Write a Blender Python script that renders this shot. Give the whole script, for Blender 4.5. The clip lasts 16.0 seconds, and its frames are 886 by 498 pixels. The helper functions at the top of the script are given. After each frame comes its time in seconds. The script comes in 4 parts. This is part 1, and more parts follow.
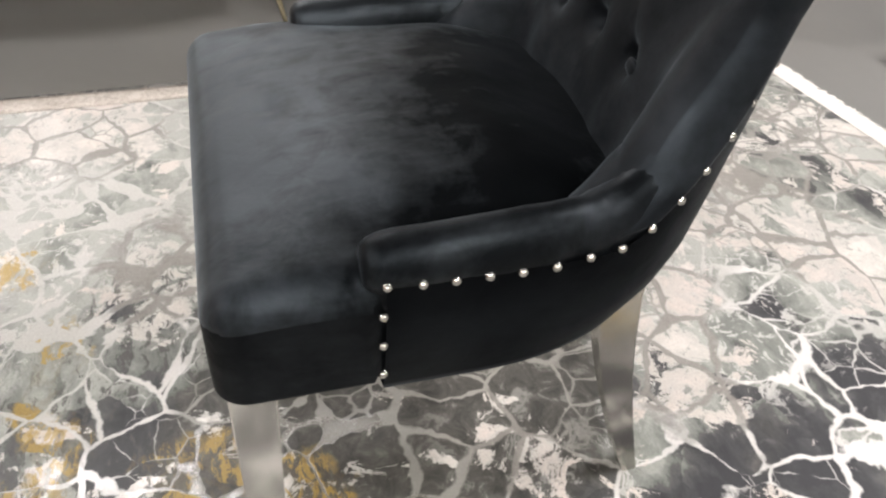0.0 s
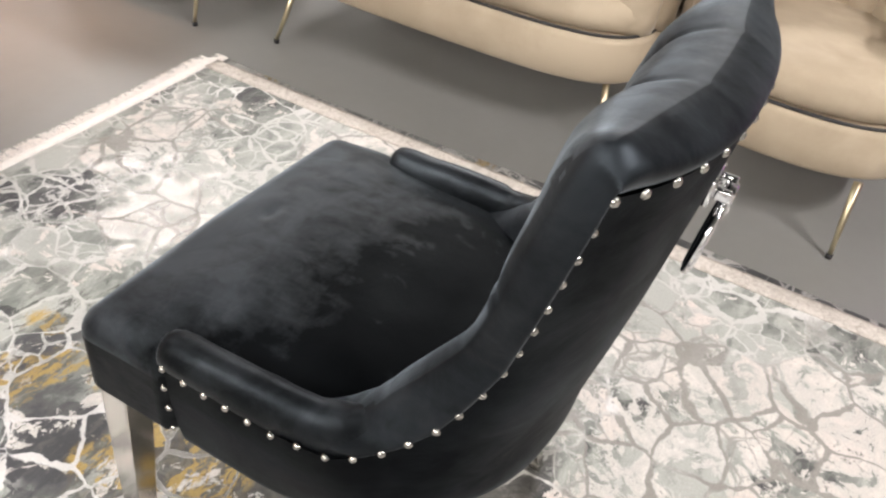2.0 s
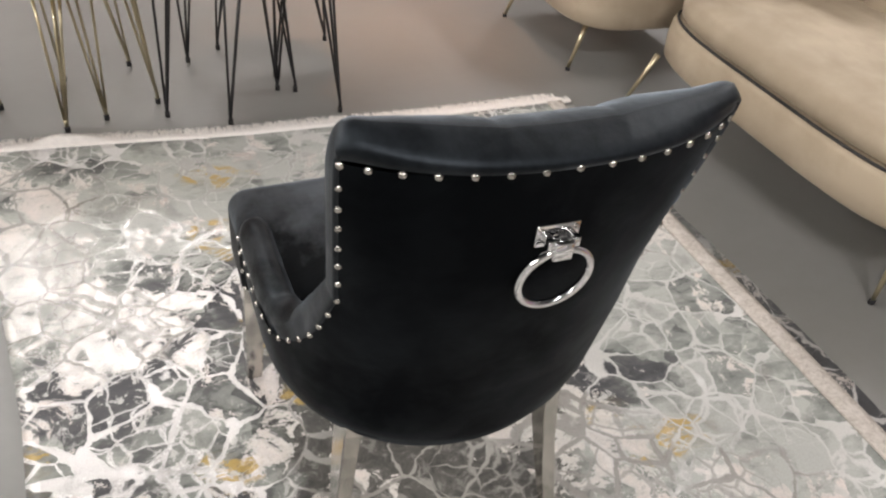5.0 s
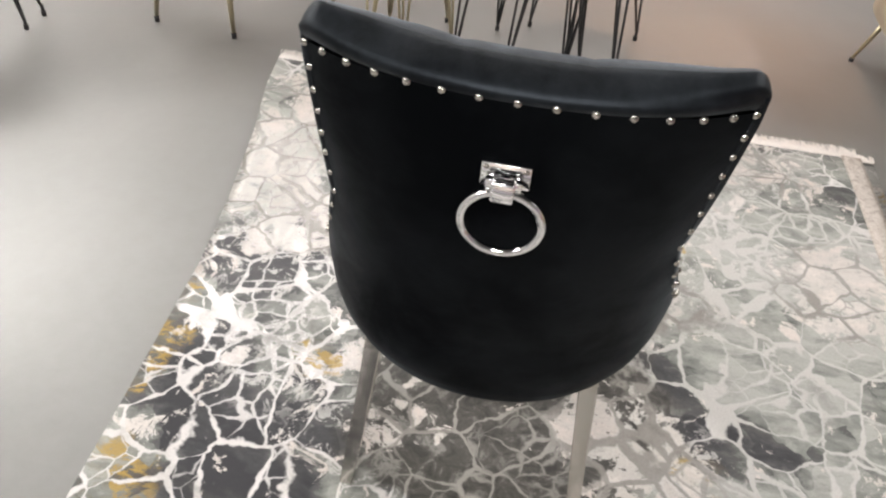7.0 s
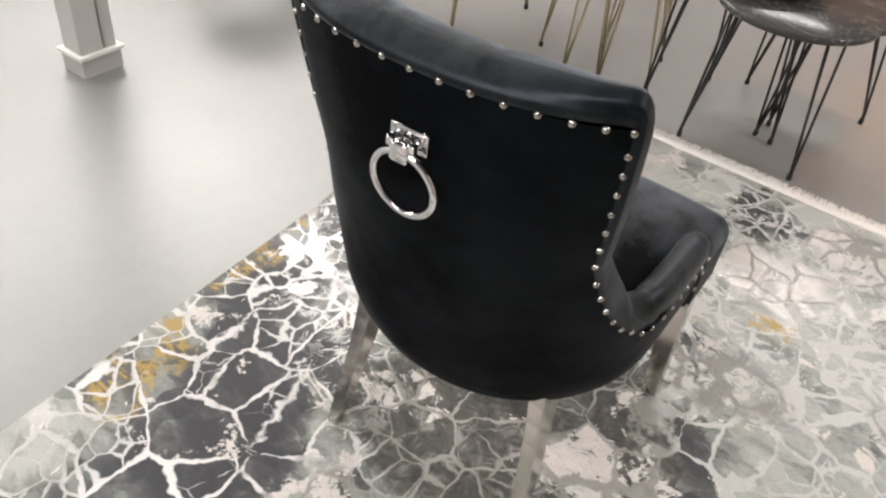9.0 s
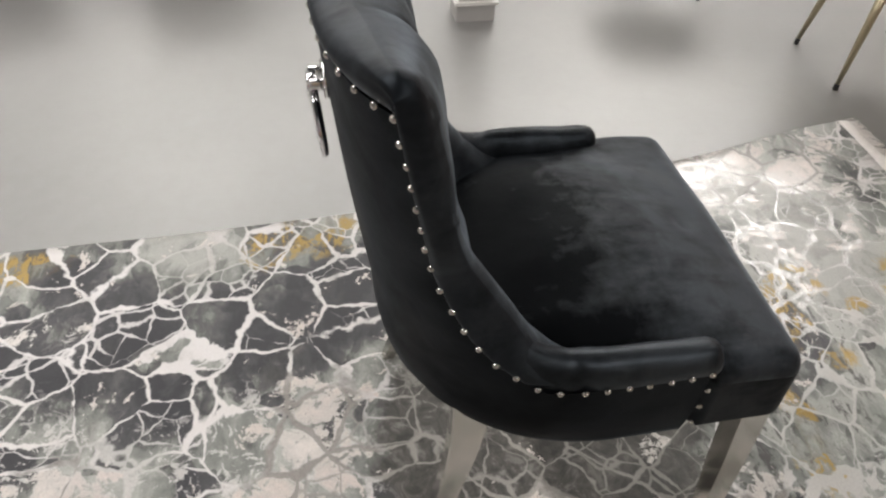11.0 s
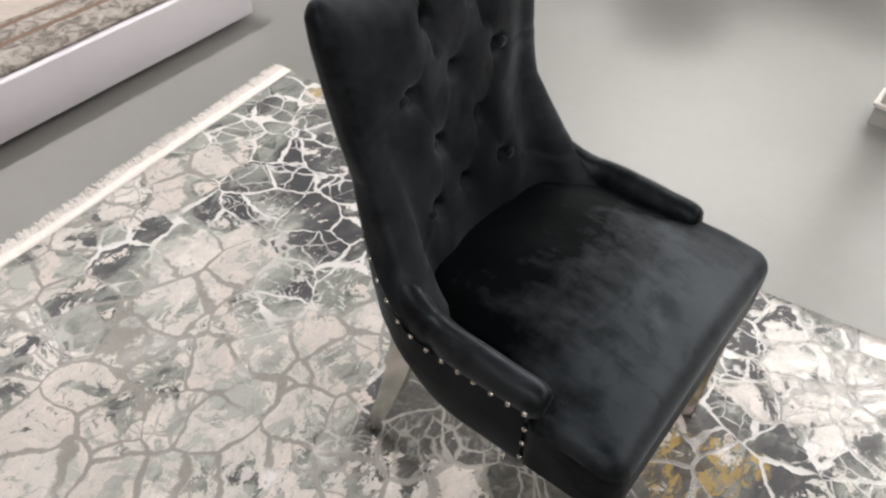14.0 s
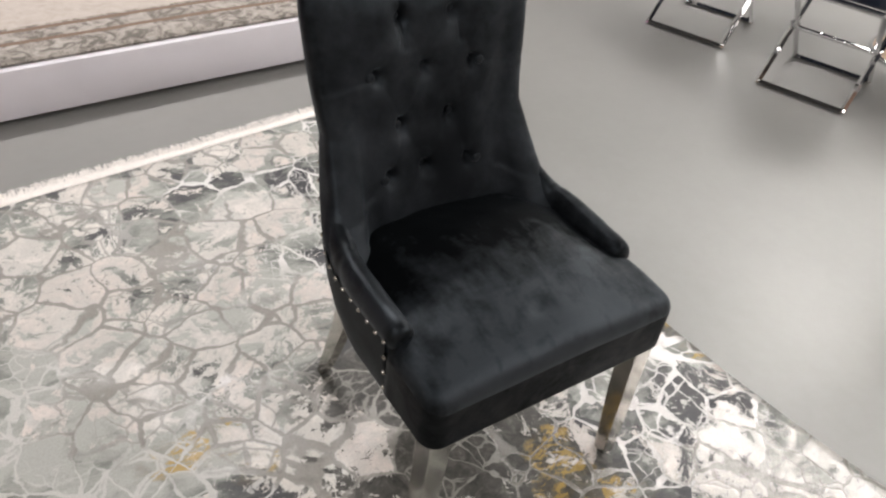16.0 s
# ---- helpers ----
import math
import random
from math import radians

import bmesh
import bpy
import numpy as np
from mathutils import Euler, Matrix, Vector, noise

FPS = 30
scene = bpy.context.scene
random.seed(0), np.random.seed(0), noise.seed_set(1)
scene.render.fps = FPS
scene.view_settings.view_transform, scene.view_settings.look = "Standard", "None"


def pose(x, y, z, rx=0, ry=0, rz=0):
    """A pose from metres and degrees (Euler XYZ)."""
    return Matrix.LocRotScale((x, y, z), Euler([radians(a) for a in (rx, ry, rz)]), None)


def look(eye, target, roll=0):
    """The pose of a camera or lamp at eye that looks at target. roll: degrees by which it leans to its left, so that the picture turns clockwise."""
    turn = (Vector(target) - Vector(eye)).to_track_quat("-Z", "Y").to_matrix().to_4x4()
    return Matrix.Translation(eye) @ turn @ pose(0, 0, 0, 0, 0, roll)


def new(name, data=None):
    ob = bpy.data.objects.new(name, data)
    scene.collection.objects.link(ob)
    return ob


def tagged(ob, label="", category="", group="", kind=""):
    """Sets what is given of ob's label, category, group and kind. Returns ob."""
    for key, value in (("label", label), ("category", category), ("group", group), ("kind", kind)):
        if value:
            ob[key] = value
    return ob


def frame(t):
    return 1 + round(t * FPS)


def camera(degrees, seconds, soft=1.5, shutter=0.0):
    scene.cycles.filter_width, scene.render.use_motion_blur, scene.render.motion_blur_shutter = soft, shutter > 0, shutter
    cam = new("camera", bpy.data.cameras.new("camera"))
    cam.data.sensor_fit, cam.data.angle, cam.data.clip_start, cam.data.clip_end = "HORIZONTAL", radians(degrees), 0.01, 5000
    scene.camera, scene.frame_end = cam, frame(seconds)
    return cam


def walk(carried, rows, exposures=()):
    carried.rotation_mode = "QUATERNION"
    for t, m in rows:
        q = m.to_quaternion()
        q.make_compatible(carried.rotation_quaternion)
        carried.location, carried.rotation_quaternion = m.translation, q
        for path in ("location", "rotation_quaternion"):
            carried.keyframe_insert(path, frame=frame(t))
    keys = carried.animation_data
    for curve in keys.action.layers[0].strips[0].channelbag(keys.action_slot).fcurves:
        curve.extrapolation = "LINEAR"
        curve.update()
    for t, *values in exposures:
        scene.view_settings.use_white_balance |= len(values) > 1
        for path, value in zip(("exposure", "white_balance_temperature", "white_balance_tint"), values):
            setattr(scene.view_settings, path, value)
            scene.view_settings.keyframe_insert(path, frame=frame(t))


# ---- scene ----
cam = camera(59.7, 16.0, soft=2.3)
PATH = [
    (0, (0.735, -0.218, 0.923), (-0.728, 0.246, -0.36), 3.6),
    (0.5, (0.707, -0.111, 0.966), (-0.821, 0.167, -0.294), 6.0),
    (1, (0.642, 0.029, 1.018), (-0.891, 0.126, -0.262), 6.7),
    (1.5, (0.649, 0.167, 1.098), (-0.859, -0.05, -0.198), 7.4),
    (2, (0.669, 0.371, 1.175), (-0.751, -0.246, -0.09), 8.8),
    (2.5, (0.633, 0.496, 1.203), (-0.595, -0.376, -0.113), 8.0),
    (3, (0.594, 0.623, 1.248), (-0.447, -0.474, -0.061), 7.1),
    (3.5, (0.562, 0.78, 1.274), (-0.35, -0.464, 0.001), 10.7),
    (4, (0.512, 0.825, 1.284), (-0.298, -0.522, 0.047), 8.5),
    (4.2, (0.497, 0.827, 1.288), (-0.322, -0.506, 0.041), 8.9),
    (6.3, (0.106, 0.993, 1.233), (0.036, -0.566, -0.02), 5.8),
    (6.5, (0.058, 0.984, 1.224), (0.085, -0.558, -0.05), 6.5),
    (7, (-0.024, 1.0, 1.243), (0.164, -0.514, -0.051), 5.9),
    (7.5, (-0.121, 1.051, 1.25), (0.276, -0.446, -0.015), 5.2),
    (8, (-0.236, 1.126, 1.263), (0.315, -0.356, 0.038), 3.4),
    (8.5, (-0.325, 1.053, 1.258), (0.395, -0.347, 0.025), 4.2),
    (8.7, (-0.36, 1.008, 1.254), (0.384, -0.356, -0.009), 5.7),
    (10.8, (-0.792, 0.441, 1.275), (0.591, -0.076, -0.072), 5.4),
    (11, (-0.806, 0.391, 1.273), (0.612, 0.032, -0.092), 4.0),
    (11.5, (-0.849, 0.212, 1.284), (0.594, 0.16, -0.1), 8.0),
    (12, (-0.882, 0.123, 1.34), (0.52, 0.229, -0.082), 6.8),
    (12.5, (-0.891, 0.092, 1.408), (0.51, 0.247, -0.011), 6.9),
    (13, (-0.896, -0.089, 1.411), (0.405, 0.395, -0.03), 7.5),
    (13.5, (-0.864, -0.304, 1.377), (0.296, 0.424, -0.08), 5.8),
    (14, (-0.838, -0.363, 1.377), (0.328, 0.465, -0.02), 3.7),
    (14.5, (-0.854, -0.58, 1.4), (0.221, 0.362, 0.002), 7.2),
    (15, (-0.842, -0.725, 1.412), (0.174, 0.39, 0.099), 4.2),
    (15.5, (-0.829, -0.739, 1.412), (0.246, 0.339, 0.115), 6.1),
    (16, (-0.757, -0.847, 1.413), (0.201, 0.366, 0.144), 8.4),
]
walk(cam, [(t, look(eye, target, roll)) for t, eye, target, roll in PATH],
     exposures=[(0.0, 0.1), (0.5, 0.5), (1.1, 1.16), (1.6, 1.15), (2.0, 0.22), (2.4, -0.28), (3.0, -0.30), (4.0, -0.28), (6.5, -0.13), (7.0, -0.08), (7.5, -0.12), (9.0, -0.08), (10.8, -0.44), (11.5, -0.56), (12.0, -0.54), (12.5, -0.66), (13.0, -0.58), (13.5, -0.45), (14.0, -0.37), (15.0, -0.44), (15.5, -0.34), (16.0, -0.33)])

# ---- world and lights ----
world = bpy.data.worlds.new("world")
scene.world = world
world.use_nodes = True
world.node_tree.nodes["Background"].inputs[0].default_value = (0.9, 0.95, 1.0, 1)
world.node_tree.nodes["Background"].inputs[1].default_value = 0.0
CEILING = 4.2


def ceiling_lamp(x, y, sx, sy, watts, colour):
    data = bpy.data.lights.new("ceiling_lamp_light", "AREA")
    data.shape, data.size, data.size_y, data.energy, data.color = "RECTANGLE", sx, sy, watts, colour
    ob = new("ceiling_lamp_light", data)
    if colour is WARM_FILL:
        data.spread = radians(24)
    ob.location = (x, y, CEILING - 0.06)
    return ob


COOL = (1.0, 0.960, 0.946)
# Colour of an added spot that tints the floor; no such lamp is seen.
WARM_FILL = (1.0, 0.50, 0.24)
# The lamp at (6.4, 2.4) is a fill, added to brighten the east floor.
LAMPS = [(0.25, 3.15, 1.9, 0.2, 255, COOL), (-4.4, -1.6, 0.5, 2.0, 205, COOL), (0.6, -4.9, 2.4, 0.6, 128, COOL), (-3.9, -5.15, 1.5, 0.9, 60, COOL), (6.0, -0.9, 2.8, 6.0, 172, COOL), (6.4, 2.4, 1.6, 2.2, 42, COOL),
         (4.7, 3.6, 1.6, 1.0, 38, COOL), (4.8, -4.0, 3.0, 3.0, 80, COOL), (-0.62, -2.0, 0.3, 0.3, 2.5, WARM_FILL)]
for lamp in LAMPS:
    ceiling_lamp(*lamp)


# ---- materials ----
def material(name):
    m = bpy.data.materials.new(name)
    m.use_nodes = True
    nt = m.node_tree
    return m, nt, nt.nodes["Principled BSDF"]


def node(nt, kind, **settings):
    n = nt.nodes.new(kind)
    for key, value in settings.items():
        if key == "operation":
            n.operation = value
        elif key == "blend_type":
            n.blend_type = value
        elif key == "data_type":
            n.data_type = value
        elif key == "feature":
            n.feature = value
    return n


def noise_node(nt, coord, scale, detail=4, rough=0.55, distortion=0.0):
    n = nt.nodes.new("ShaderNodeTexNoise")
    n.inputs["Scale"].default_value = scale
    n.inputs["Detail"].default_value = detail
    n.inputs["Roughness"].default_value = rough
    n.inputs["Distortion"].default_value = distortion
    nt.links.new(coord, n.inputs["Vector"])
    return n.outputs["Fac"]


def ramp(nt, fac, stops):
    n = nt.nodes.new("ShaderNodeValToRGB")
    el = n.color_ramp.elements
    while len(el) < len(stops):
        el.new(0.5)
    for e, (pos, col) in zip(el, stops):
        e.position = pos
        e.color = (*col, 1) if len(col) == 3 else col
    nt.links.new(fac, n.inputs[0])
    return n.outputs[0]


def grey(v):
    return (v, v, v)


def mixc(nt, fac, a, b, mode="MIX"):
    n = nt.nodes.new("ShaderNodeMix")
    n.data_type = "RGBA"
    n.blend_type = mode
    for sock, value in ((n.inputs[0], fac), (n.inputs[6], a), (n.inputs[7], b)):
        if hasattr(value, "links"):
            nt.links.new(value, sock)
        elif isinstance(value, tuple):
            sock.default_value = (*value, 1)
        else:
            sock.default_value = value
    return n.outputs[2]


def calc(nt, op, a, b=0.0, clamp=False):
    n = nt.nodes.new("ShaderNodeMath")
    n.operation = op
    n.use_clamp = clamp
    for sock, value in ((n.inputs[0], a), (n.inputs[1], b)):
        if hasattr(value, "links"):
            nt.links.new(value, sock)
        else:
            sock.default_value = value
    return n.outputs[0]


def bump(nt, bsdf, height, strength, distance):
    n = nt.nodes.new("ShaderNodeBump")
    n.inputs["Strength"].default_value = strength
    n.inputs["Distance"].default_value = distance
    nt.links.new(height, n.inputs["Height"])
    nt.links.new(n.outputs[0], bsdf.inputs["Normal"])
    return n


def object_coord(nt):
    return nt.nodes.new("ShaderNodeTexCoord").outputs["Object"]


def world_coord(nt):
    return nt.nodes.new("ShaderNodeNewGeometry").outputs["Position"]


def velvet(name, dark, light, sheen, tint, nap=7.0, gloss=(0.15, 0.8), rough=0.46, lean=None, comb=0.0, mottle=0.6, sway=1.0):
    """Napped fabric: pile brushed this way and that, so that patches catch the light unlike their neighbours. comb: how
    sharply the velvet darkens towards the seat's back; with it the sides darken too.
    """
    m, nt, b = material(name)
    co = object_coord(nt)
    patch = noise_node(nt, co, nap, 4, 0.62, 0.25)
    broad = noise_node(nt, co, 3.2, 2, 0.5, 0.0)
    dab = noise_node(nt, co, nap * 2.1, 5, 0.68, 0.5)
    stroke = node(nt, "ShaderNodeMapping")
    stroke.inputs["Rotation"].default_value = (0, 0, 0.7)
    stroke.inputs["Scale"].default_value = (1.0, 0.28, 1.0)
    nt.links.new(co, stroke.inputs["Vector"])
    stroke = noise_node(nt, stroke.outputs[0], nap * 3.4, 3, 0.6, 0.3)
    swell = calc(nt, "MULTIPLY_ADD", broad, sway)
    swell.node.inputs[2].default_value = 0.5 - 0.5 * sway
    lay = calc(nt, "ADD", swell, calc(nt, "MULTIPLY", calc(nt, "SUBTRACT", patch, 0.5), mottle))
    lay = calc(nt, "ADD", lay, calc(nt, "MULTIPLY", calc(nt, "SUBTRACT", dab, 0.5), mottle * 0.55))
    lay = calc(nt, "ADD", lay, calc(nt, "MULTIPLY", calc(nt, "SUBTRACT", stroke, 0.5), mottle * 0.5))
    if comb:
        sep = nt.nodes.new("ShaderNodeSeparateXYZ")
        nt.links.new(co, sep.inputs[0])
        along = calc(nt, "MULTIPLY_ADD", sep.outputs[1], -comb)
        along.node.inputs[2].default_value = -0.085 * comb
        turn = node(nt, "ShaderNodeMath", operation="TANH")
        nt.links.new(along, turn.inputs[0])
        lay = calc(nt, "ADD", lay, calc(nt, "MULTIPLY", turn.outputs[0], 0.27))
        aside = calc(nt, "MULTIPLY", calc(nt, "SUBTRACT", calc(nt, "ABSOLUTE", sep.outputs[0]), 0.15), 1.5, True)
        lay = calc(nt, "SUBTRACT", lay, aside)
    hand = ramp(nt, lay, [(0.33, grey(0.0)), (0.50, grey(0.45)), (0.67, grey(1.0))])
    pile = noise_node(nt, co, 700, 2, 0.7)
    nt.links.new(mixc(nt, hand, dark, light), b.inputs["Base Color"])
    rr = calc(nt, "MULTIPLY_ADD", patch, 0.18)
    rr.node.inputs[2].default_value = rough - 0.09
    nt.links.new(rr, b.inputs["Roughness"])
    g = calc(nt, "MULTIPLY_ADD", hand, gloss[1] - gloss[0])
    g.node.inputs[2].default_value = gloss[0]
    nt.links.new(g, b.inputs["Specular IOR Level"])
    b.inputs["Specular Tint"].default_value = (*tint, 1)
    sh = calc(nt, "MULTIPLY_ADD", hand, sheen)
    sh.node.inputs[2].default_value = sheen * 0.3
    nt.links.new(sh, b.inputs["Sheen Weight"])
    b.inputs["Sheen Roughness"].default_value = 0.35
    b.inputs["Sheen Tint"].default_value = (*tint, 1)
    soft = noise_node(nt, co, nap * 1.3, 1, 0.4)
    h = calc(nt, "ADD", calc(nt, "ADD", soft, broad), calc(nt, "ADD", calc(nt, "MULTIPLY", pile, 0.04), calc(nt, "MULTIPLY", dab, 0.25)))
    relief = bump(nt, b, h, 0.25, 0.012)
    if lean:
        tip = node(nt, "ShaderNodeVectorMath", operation="ADD")
        tip.inputs[1].default_value = lean
        nt.links.new(nt.nodes.new("ShaderNodeNewGeometry").outputs["Normal"], tip.inputs[0])
        unit = node(nt, "ShaderNodeVectorMath", operation="NORMALIZE")
        nt.links.new(tip.outputs[0], unit.inputs[0])
        nt.links.new(unit.outputs[0], relief.inputs["Normal"])
    return m


def metal(name, colour, rough, scratch=0.03):
    m, nt, b = material(name)
    co = object_coord(nt)
    b.inputs["Base Color"].default_value = (*colour, 1)
    b.inputs["Metallic"].default_value = 1.0
    n = noise_node(nt, co, 45, 4, 0.6)
    r = calc(nt, "MULTIPLY_ADD", n, scratch * 2)
    r.node.inputs[2].default_value = rough
    nt.links.new(r, b.inputs["Roughness"])
    return m


def painted(name, colour, rough, var=0.08, scale=6.0, grain=120.0, depth=0.0006, spec=0.5):
    m, nt, b = material(name)
    co = world_coord(nt)
    n = noise_node(nt, co, scale, 5, 0.6)
    lo, hi = (tuple(min(1, c * k) for c in colour) for k in (1 - var, 1 + var))
    nt.links.new(ramp(nt, n, [(0.3, lo), (0.7, hi)]), b.inputs["Base Color"])
    b.inputs["Specular IOR Level"].default_value = spec
    rr = calc(nt, "MULTIPLY_ADD", n, 0.16)
    rr.node.inputs[2].default_value = rough - 0.08
    nt.links.new(rr, b.inputs["Roughness"])
    bump(nt, b, noise_node(nt, co, grain, 3, 0.6), 0.3, depth)
    return m


def floor_material():
    """Pale grey sealed screed: cloudy, scuffed, a soft shine."""
    m, nt, b = material("sealed_screed")
    co = world_coord(nt)
    cloud = noise_node(nt, co, 1.3, 5, 0.6, 0.3)
    fine = noise_node(nt, co, 22, 6, 0.7)
    marks = noise_node(nt, co, 7, 8, 0.75, 1.2)
    col = ramp(nt, cloud, [(0.3, (0.172, 0.168, 0.158)), (0.7, (0.212, 0.206, 0.195))])
    col = mixc(nt, 0.12, col, ramp(nt, fine, [(0.3, grey(0.11)), (0.7, grey(0.26))]))
    col = mixc(nt, ramp(nt, marks, [(0.66, grey(0)), (0.74, grey(0.28))]), col, (0.15, 0.145, 0.138))
    nt.links.new(col, b.inputs["Base Color"])
    r = calc(nt, "MULTIPLY_ADD", fine, 0.14)
    r.node.inputs[2].default_value = 0.33
    nt.links.new(r, b.inputs["Roughness"])
    b.inputs["Specular IOR Level"].default_value = 1.0
    bump(nt, b, noise_node(nt, co, 3.0, 3, 0.5), 0.25, 0.004)
    return m


def blobs(nt, vec, spots):
    """1 at the middle of each spot (x, y, rx, ry), falling to 0 at its rim."""
    total = None
    for x, y, rx, ry in spots:
        d = node(nt, "ShaderNodeVectorMath", operation="SUBTRACT")
        d.inputs[1].default_value = (x, y, 0)
        nt.links.new(vec, d.inputs[0])
        k = node(nt, "ShaderNodeVectorMath", operation="MULTIPLY")
        k.inputs[1].default_value = (1 / rx, 1 / ry, 0)
        nt.links.new(d.outputs[0], k.inputs[0])
        l = node(nt, "ShaderNodeVectorMath", operation="LENGTH")
        nt.links.new(k.outputs[0], l.inputs[0])
        v = calc(nt, "SUBTRACT", 1.0, l.outputs["Value"], True)
        total = v if total is None else calc(nt, "MAXIMUM", total, v)
    return total


BONE_SPOTS = [(-0.62, 0.36, 0.24, 0.18), (-0.46, 0.42, 0.18, 0.13), (-0.05, 1.18, 0.24, 0.14), (-0.36, 1.20, 0.24, 0.14), (-0.52, 1.02, 0.26, 0.20), (-0.62, 0.78, 0.28, 0.24), (-0.42, 0.78, 0.24, 0.20), (-0.50, 0.58, 0.26, 0.17), (-0.30, 0.70, 0.18, 0.16), (-0.26, 0.36, 0.17, 0.12), (0.03, 0.40, 0.19, 0.14),
              (-0.14, 0.44, 0.22, 0.15), (-0.12, 0.84, 0.22, 0.15), (-0.37, 0.17, 0.19, 0.16), (-0.28, 0.03, 0.17, 0.14), (0.12, 0.10, 0.10, 0.08), (0.68, -0.62, 0.20, 0.36), (0.54, -0.45, 0.22, 0.20), (0.70, -0.95, 0.20, 0.24), (-0.58, -1.05, 0.32, 0.16),
              (-0.82, -0.55, 0.22, 0.24), (-0.34, -0.80, 0.20, 0.15), (-0.33, -0.40, 0.18, 0.13), (0.14, 1.14, 0.16, 0.10), (-0.85, 0.95, 0.25, 0.35)]
DARK_SPOTS = [(-0.38, -0.08, 0.17, 0.10), (-0.48, 0.03, 0.13, 0.09), (0.50, 0.16, 0.12, 0.16), (0.10, -0.62, 0.20, 0.13), (0.22, -0.48, 0.14, 0.12), (0.0, -0.40, 0.14, 0.12), (0.29, 0.84, 0.20, 0.15), (0.42, 0.75, 0.18, 0.16), (0.27, 0.45, 0.21, 0.16), (0.43, 0.31, 0.15, 0.14), (0.14, 0.71, 0.16, 0.13), (0.46, 0.88, 0.15, 0.13), (0.53, 0.06, 0.11, 0.17), (0.44, 0.22, 0.13, 0.15), (0.33, 0.33, 0.14, 0.12), (0.60, -0.24, 0.17, 0.12),
              (-0.43, -0.03, 0.18, 0.12), (-0.32, -0.14, 0.18, 0.13), (-0.53, 0.03, 0.13, 0.10), (-0.24, -1.04, 0.13, 0.17), (0.45, -0.40, 0.14, 0.14), (0.46, -0.60, 0.12, 0.12), (-0.16, 0.02, 0.24, 0.17), (0.0, -0.05, 0.16, 0.12), (-0.28, -0.41, 0.12, 0.08),
              (0.33, 0.97, 0.14, 0.10), (0.05, 0.96, 0.12, 0.08)]
OCHRE_SPOTS = [(0.34, -0.03, 0.06, 0.08), (0.08, -0.29, 0.09, 0.06), (0.14, -0.20, 0.08, 0.08), (0.0, -0.52, 0.12, 0.06), (-0.14, -0.55, 0.08, 0.05), (0.21, -0.36, 0.08, 0.09), (0.20, -0.66, 0.10, 0.05), (0.61, 1.15, 0.07, 0.13), (0.58, 0.98, 0.07, 0.12), (0.56, 0.48, 0.10, 0.08), (0.27, -0.74, 0.06, 0.10), (0.12, -0.60, 0.12, 0.04), (-0.55, 0.18, 0.14, 0.08), (-0.43, 0.08, 0.08, 0.07), (0.17, -0.16, 0.06, 0.07), (0.13, -0.24, 0.09, 0.10), (0.10, -0.36, 0.11, 0.10),
               (0.22, -0.39, 0.08, 0.07), (0.67, 0.04, 0.07, 0.16), (0.61, 0.33, 0.11, 0.13), (0.56, 0.43, 0.08, 0.08), (0.22, -1.00, 0.14, 0.08), (0.18, -0.85, 0.05, 0.06), (-0.20, -0.54, 0.11, 0.05), (-0.06, -0.55, 0.11, 0.05),
               (0.05, -0.71, 0.05, 0.07), (-0.41, -0.61, 0.07, 0.07), (0.67, -0.10, 0.05, 0.08)]
PALE_SPOTS = [(-0.62, -0.71, 0.42, 0.42), (-0.54, -0.28, 0.40, 0.36), (-0.82, -0.50, 0.34, 0.50), (-0.19, 0.90, 0.18, 0.13), (0.00, 0.74, 0.16, 0.13), (-0.21, 0.55, 0.19, 0.13), (-0.35, 0.47, 0.20, 0.12), (-0.40, 1.09, 0.13, 0.08), (-0.74, 0.50, 0.28, 0.26),
              (0.20, -0.90, 0.60, 0.36), (0.55, 0.63, 0.16, 0.15), (-0.20, -0.75, 0.50, 0.36), (0.50, -0.80, 0.35, 0.30), (-0.74, 0.16, 0.36, 0.46), (-0.25, -1.15, 0.7, 0.14)]
SCRUB_SPOTS = [(0.14, 0.12, 0.24, 0.20), (0.40, -0.02, 0.16, 0.20), (-0.06, 0.48, 0.34, 0.26), (-0.12, 0.68, 0.30, 0.24), (0.50, -0.32, 0.26, 0.24), (-0.40, -0.62, 0.36, 0.28), (-0.30, 0.10, 0.28, 0.22), (0.02, 0.90, 0.24, 0.14), (-0.48, -0.98, 0.40, 0.20),
               (0.46, -0.55, 0.20, 0.30), (-0.45, 0.30, 0.24, 0.20)]
# Dark brown stones, with the chair's shade painted into the same spots.
BROWN_SHADE_SPOTS = [(0.04, -0.24, 0.24, 0.16), (-0.08, -0.05, 0.36, 0.30), (-0.04, 0.12, 0.32, 0.20)]
FLECK_SPOTS = [(0.04, -0.42, 0.36, 0.30), (0.10, -0.62, 0.34, 0.24), (-0.20, -0.40, 0.22, 0.16)]
# Glossy yarn set where glare lies; glare is also painted as paler plates.
GLARE_SPOTS = [(0.36, -0.40, 0.46, 0.60), (0.50, -0.58, 0.36, 0.55), (-0.35, -0.86, 0.28, 0.28), (0.56, -0.25, 0.26, 0.32), (0.2, -1.0, 0.5, 0.16)]


def rug_material(name, seed):
    """Woven marble pattern: angular cracked stones in grey green and charcoal, torn bone plates and ochre stains."""
    m, nt, b = material(name)
    flat = node(nt, "ShaderNodeVectorMath", operation="MULTIPLY_ADD")
    flat.inputs[1].default_value = (1, 1, 0)
    flat.inputs[2].default_value = (seed, seed * 0.2, 0)
    nt.links.new(world_coord(nt), flat.inputs[0])
    co = flat.outputs[0]

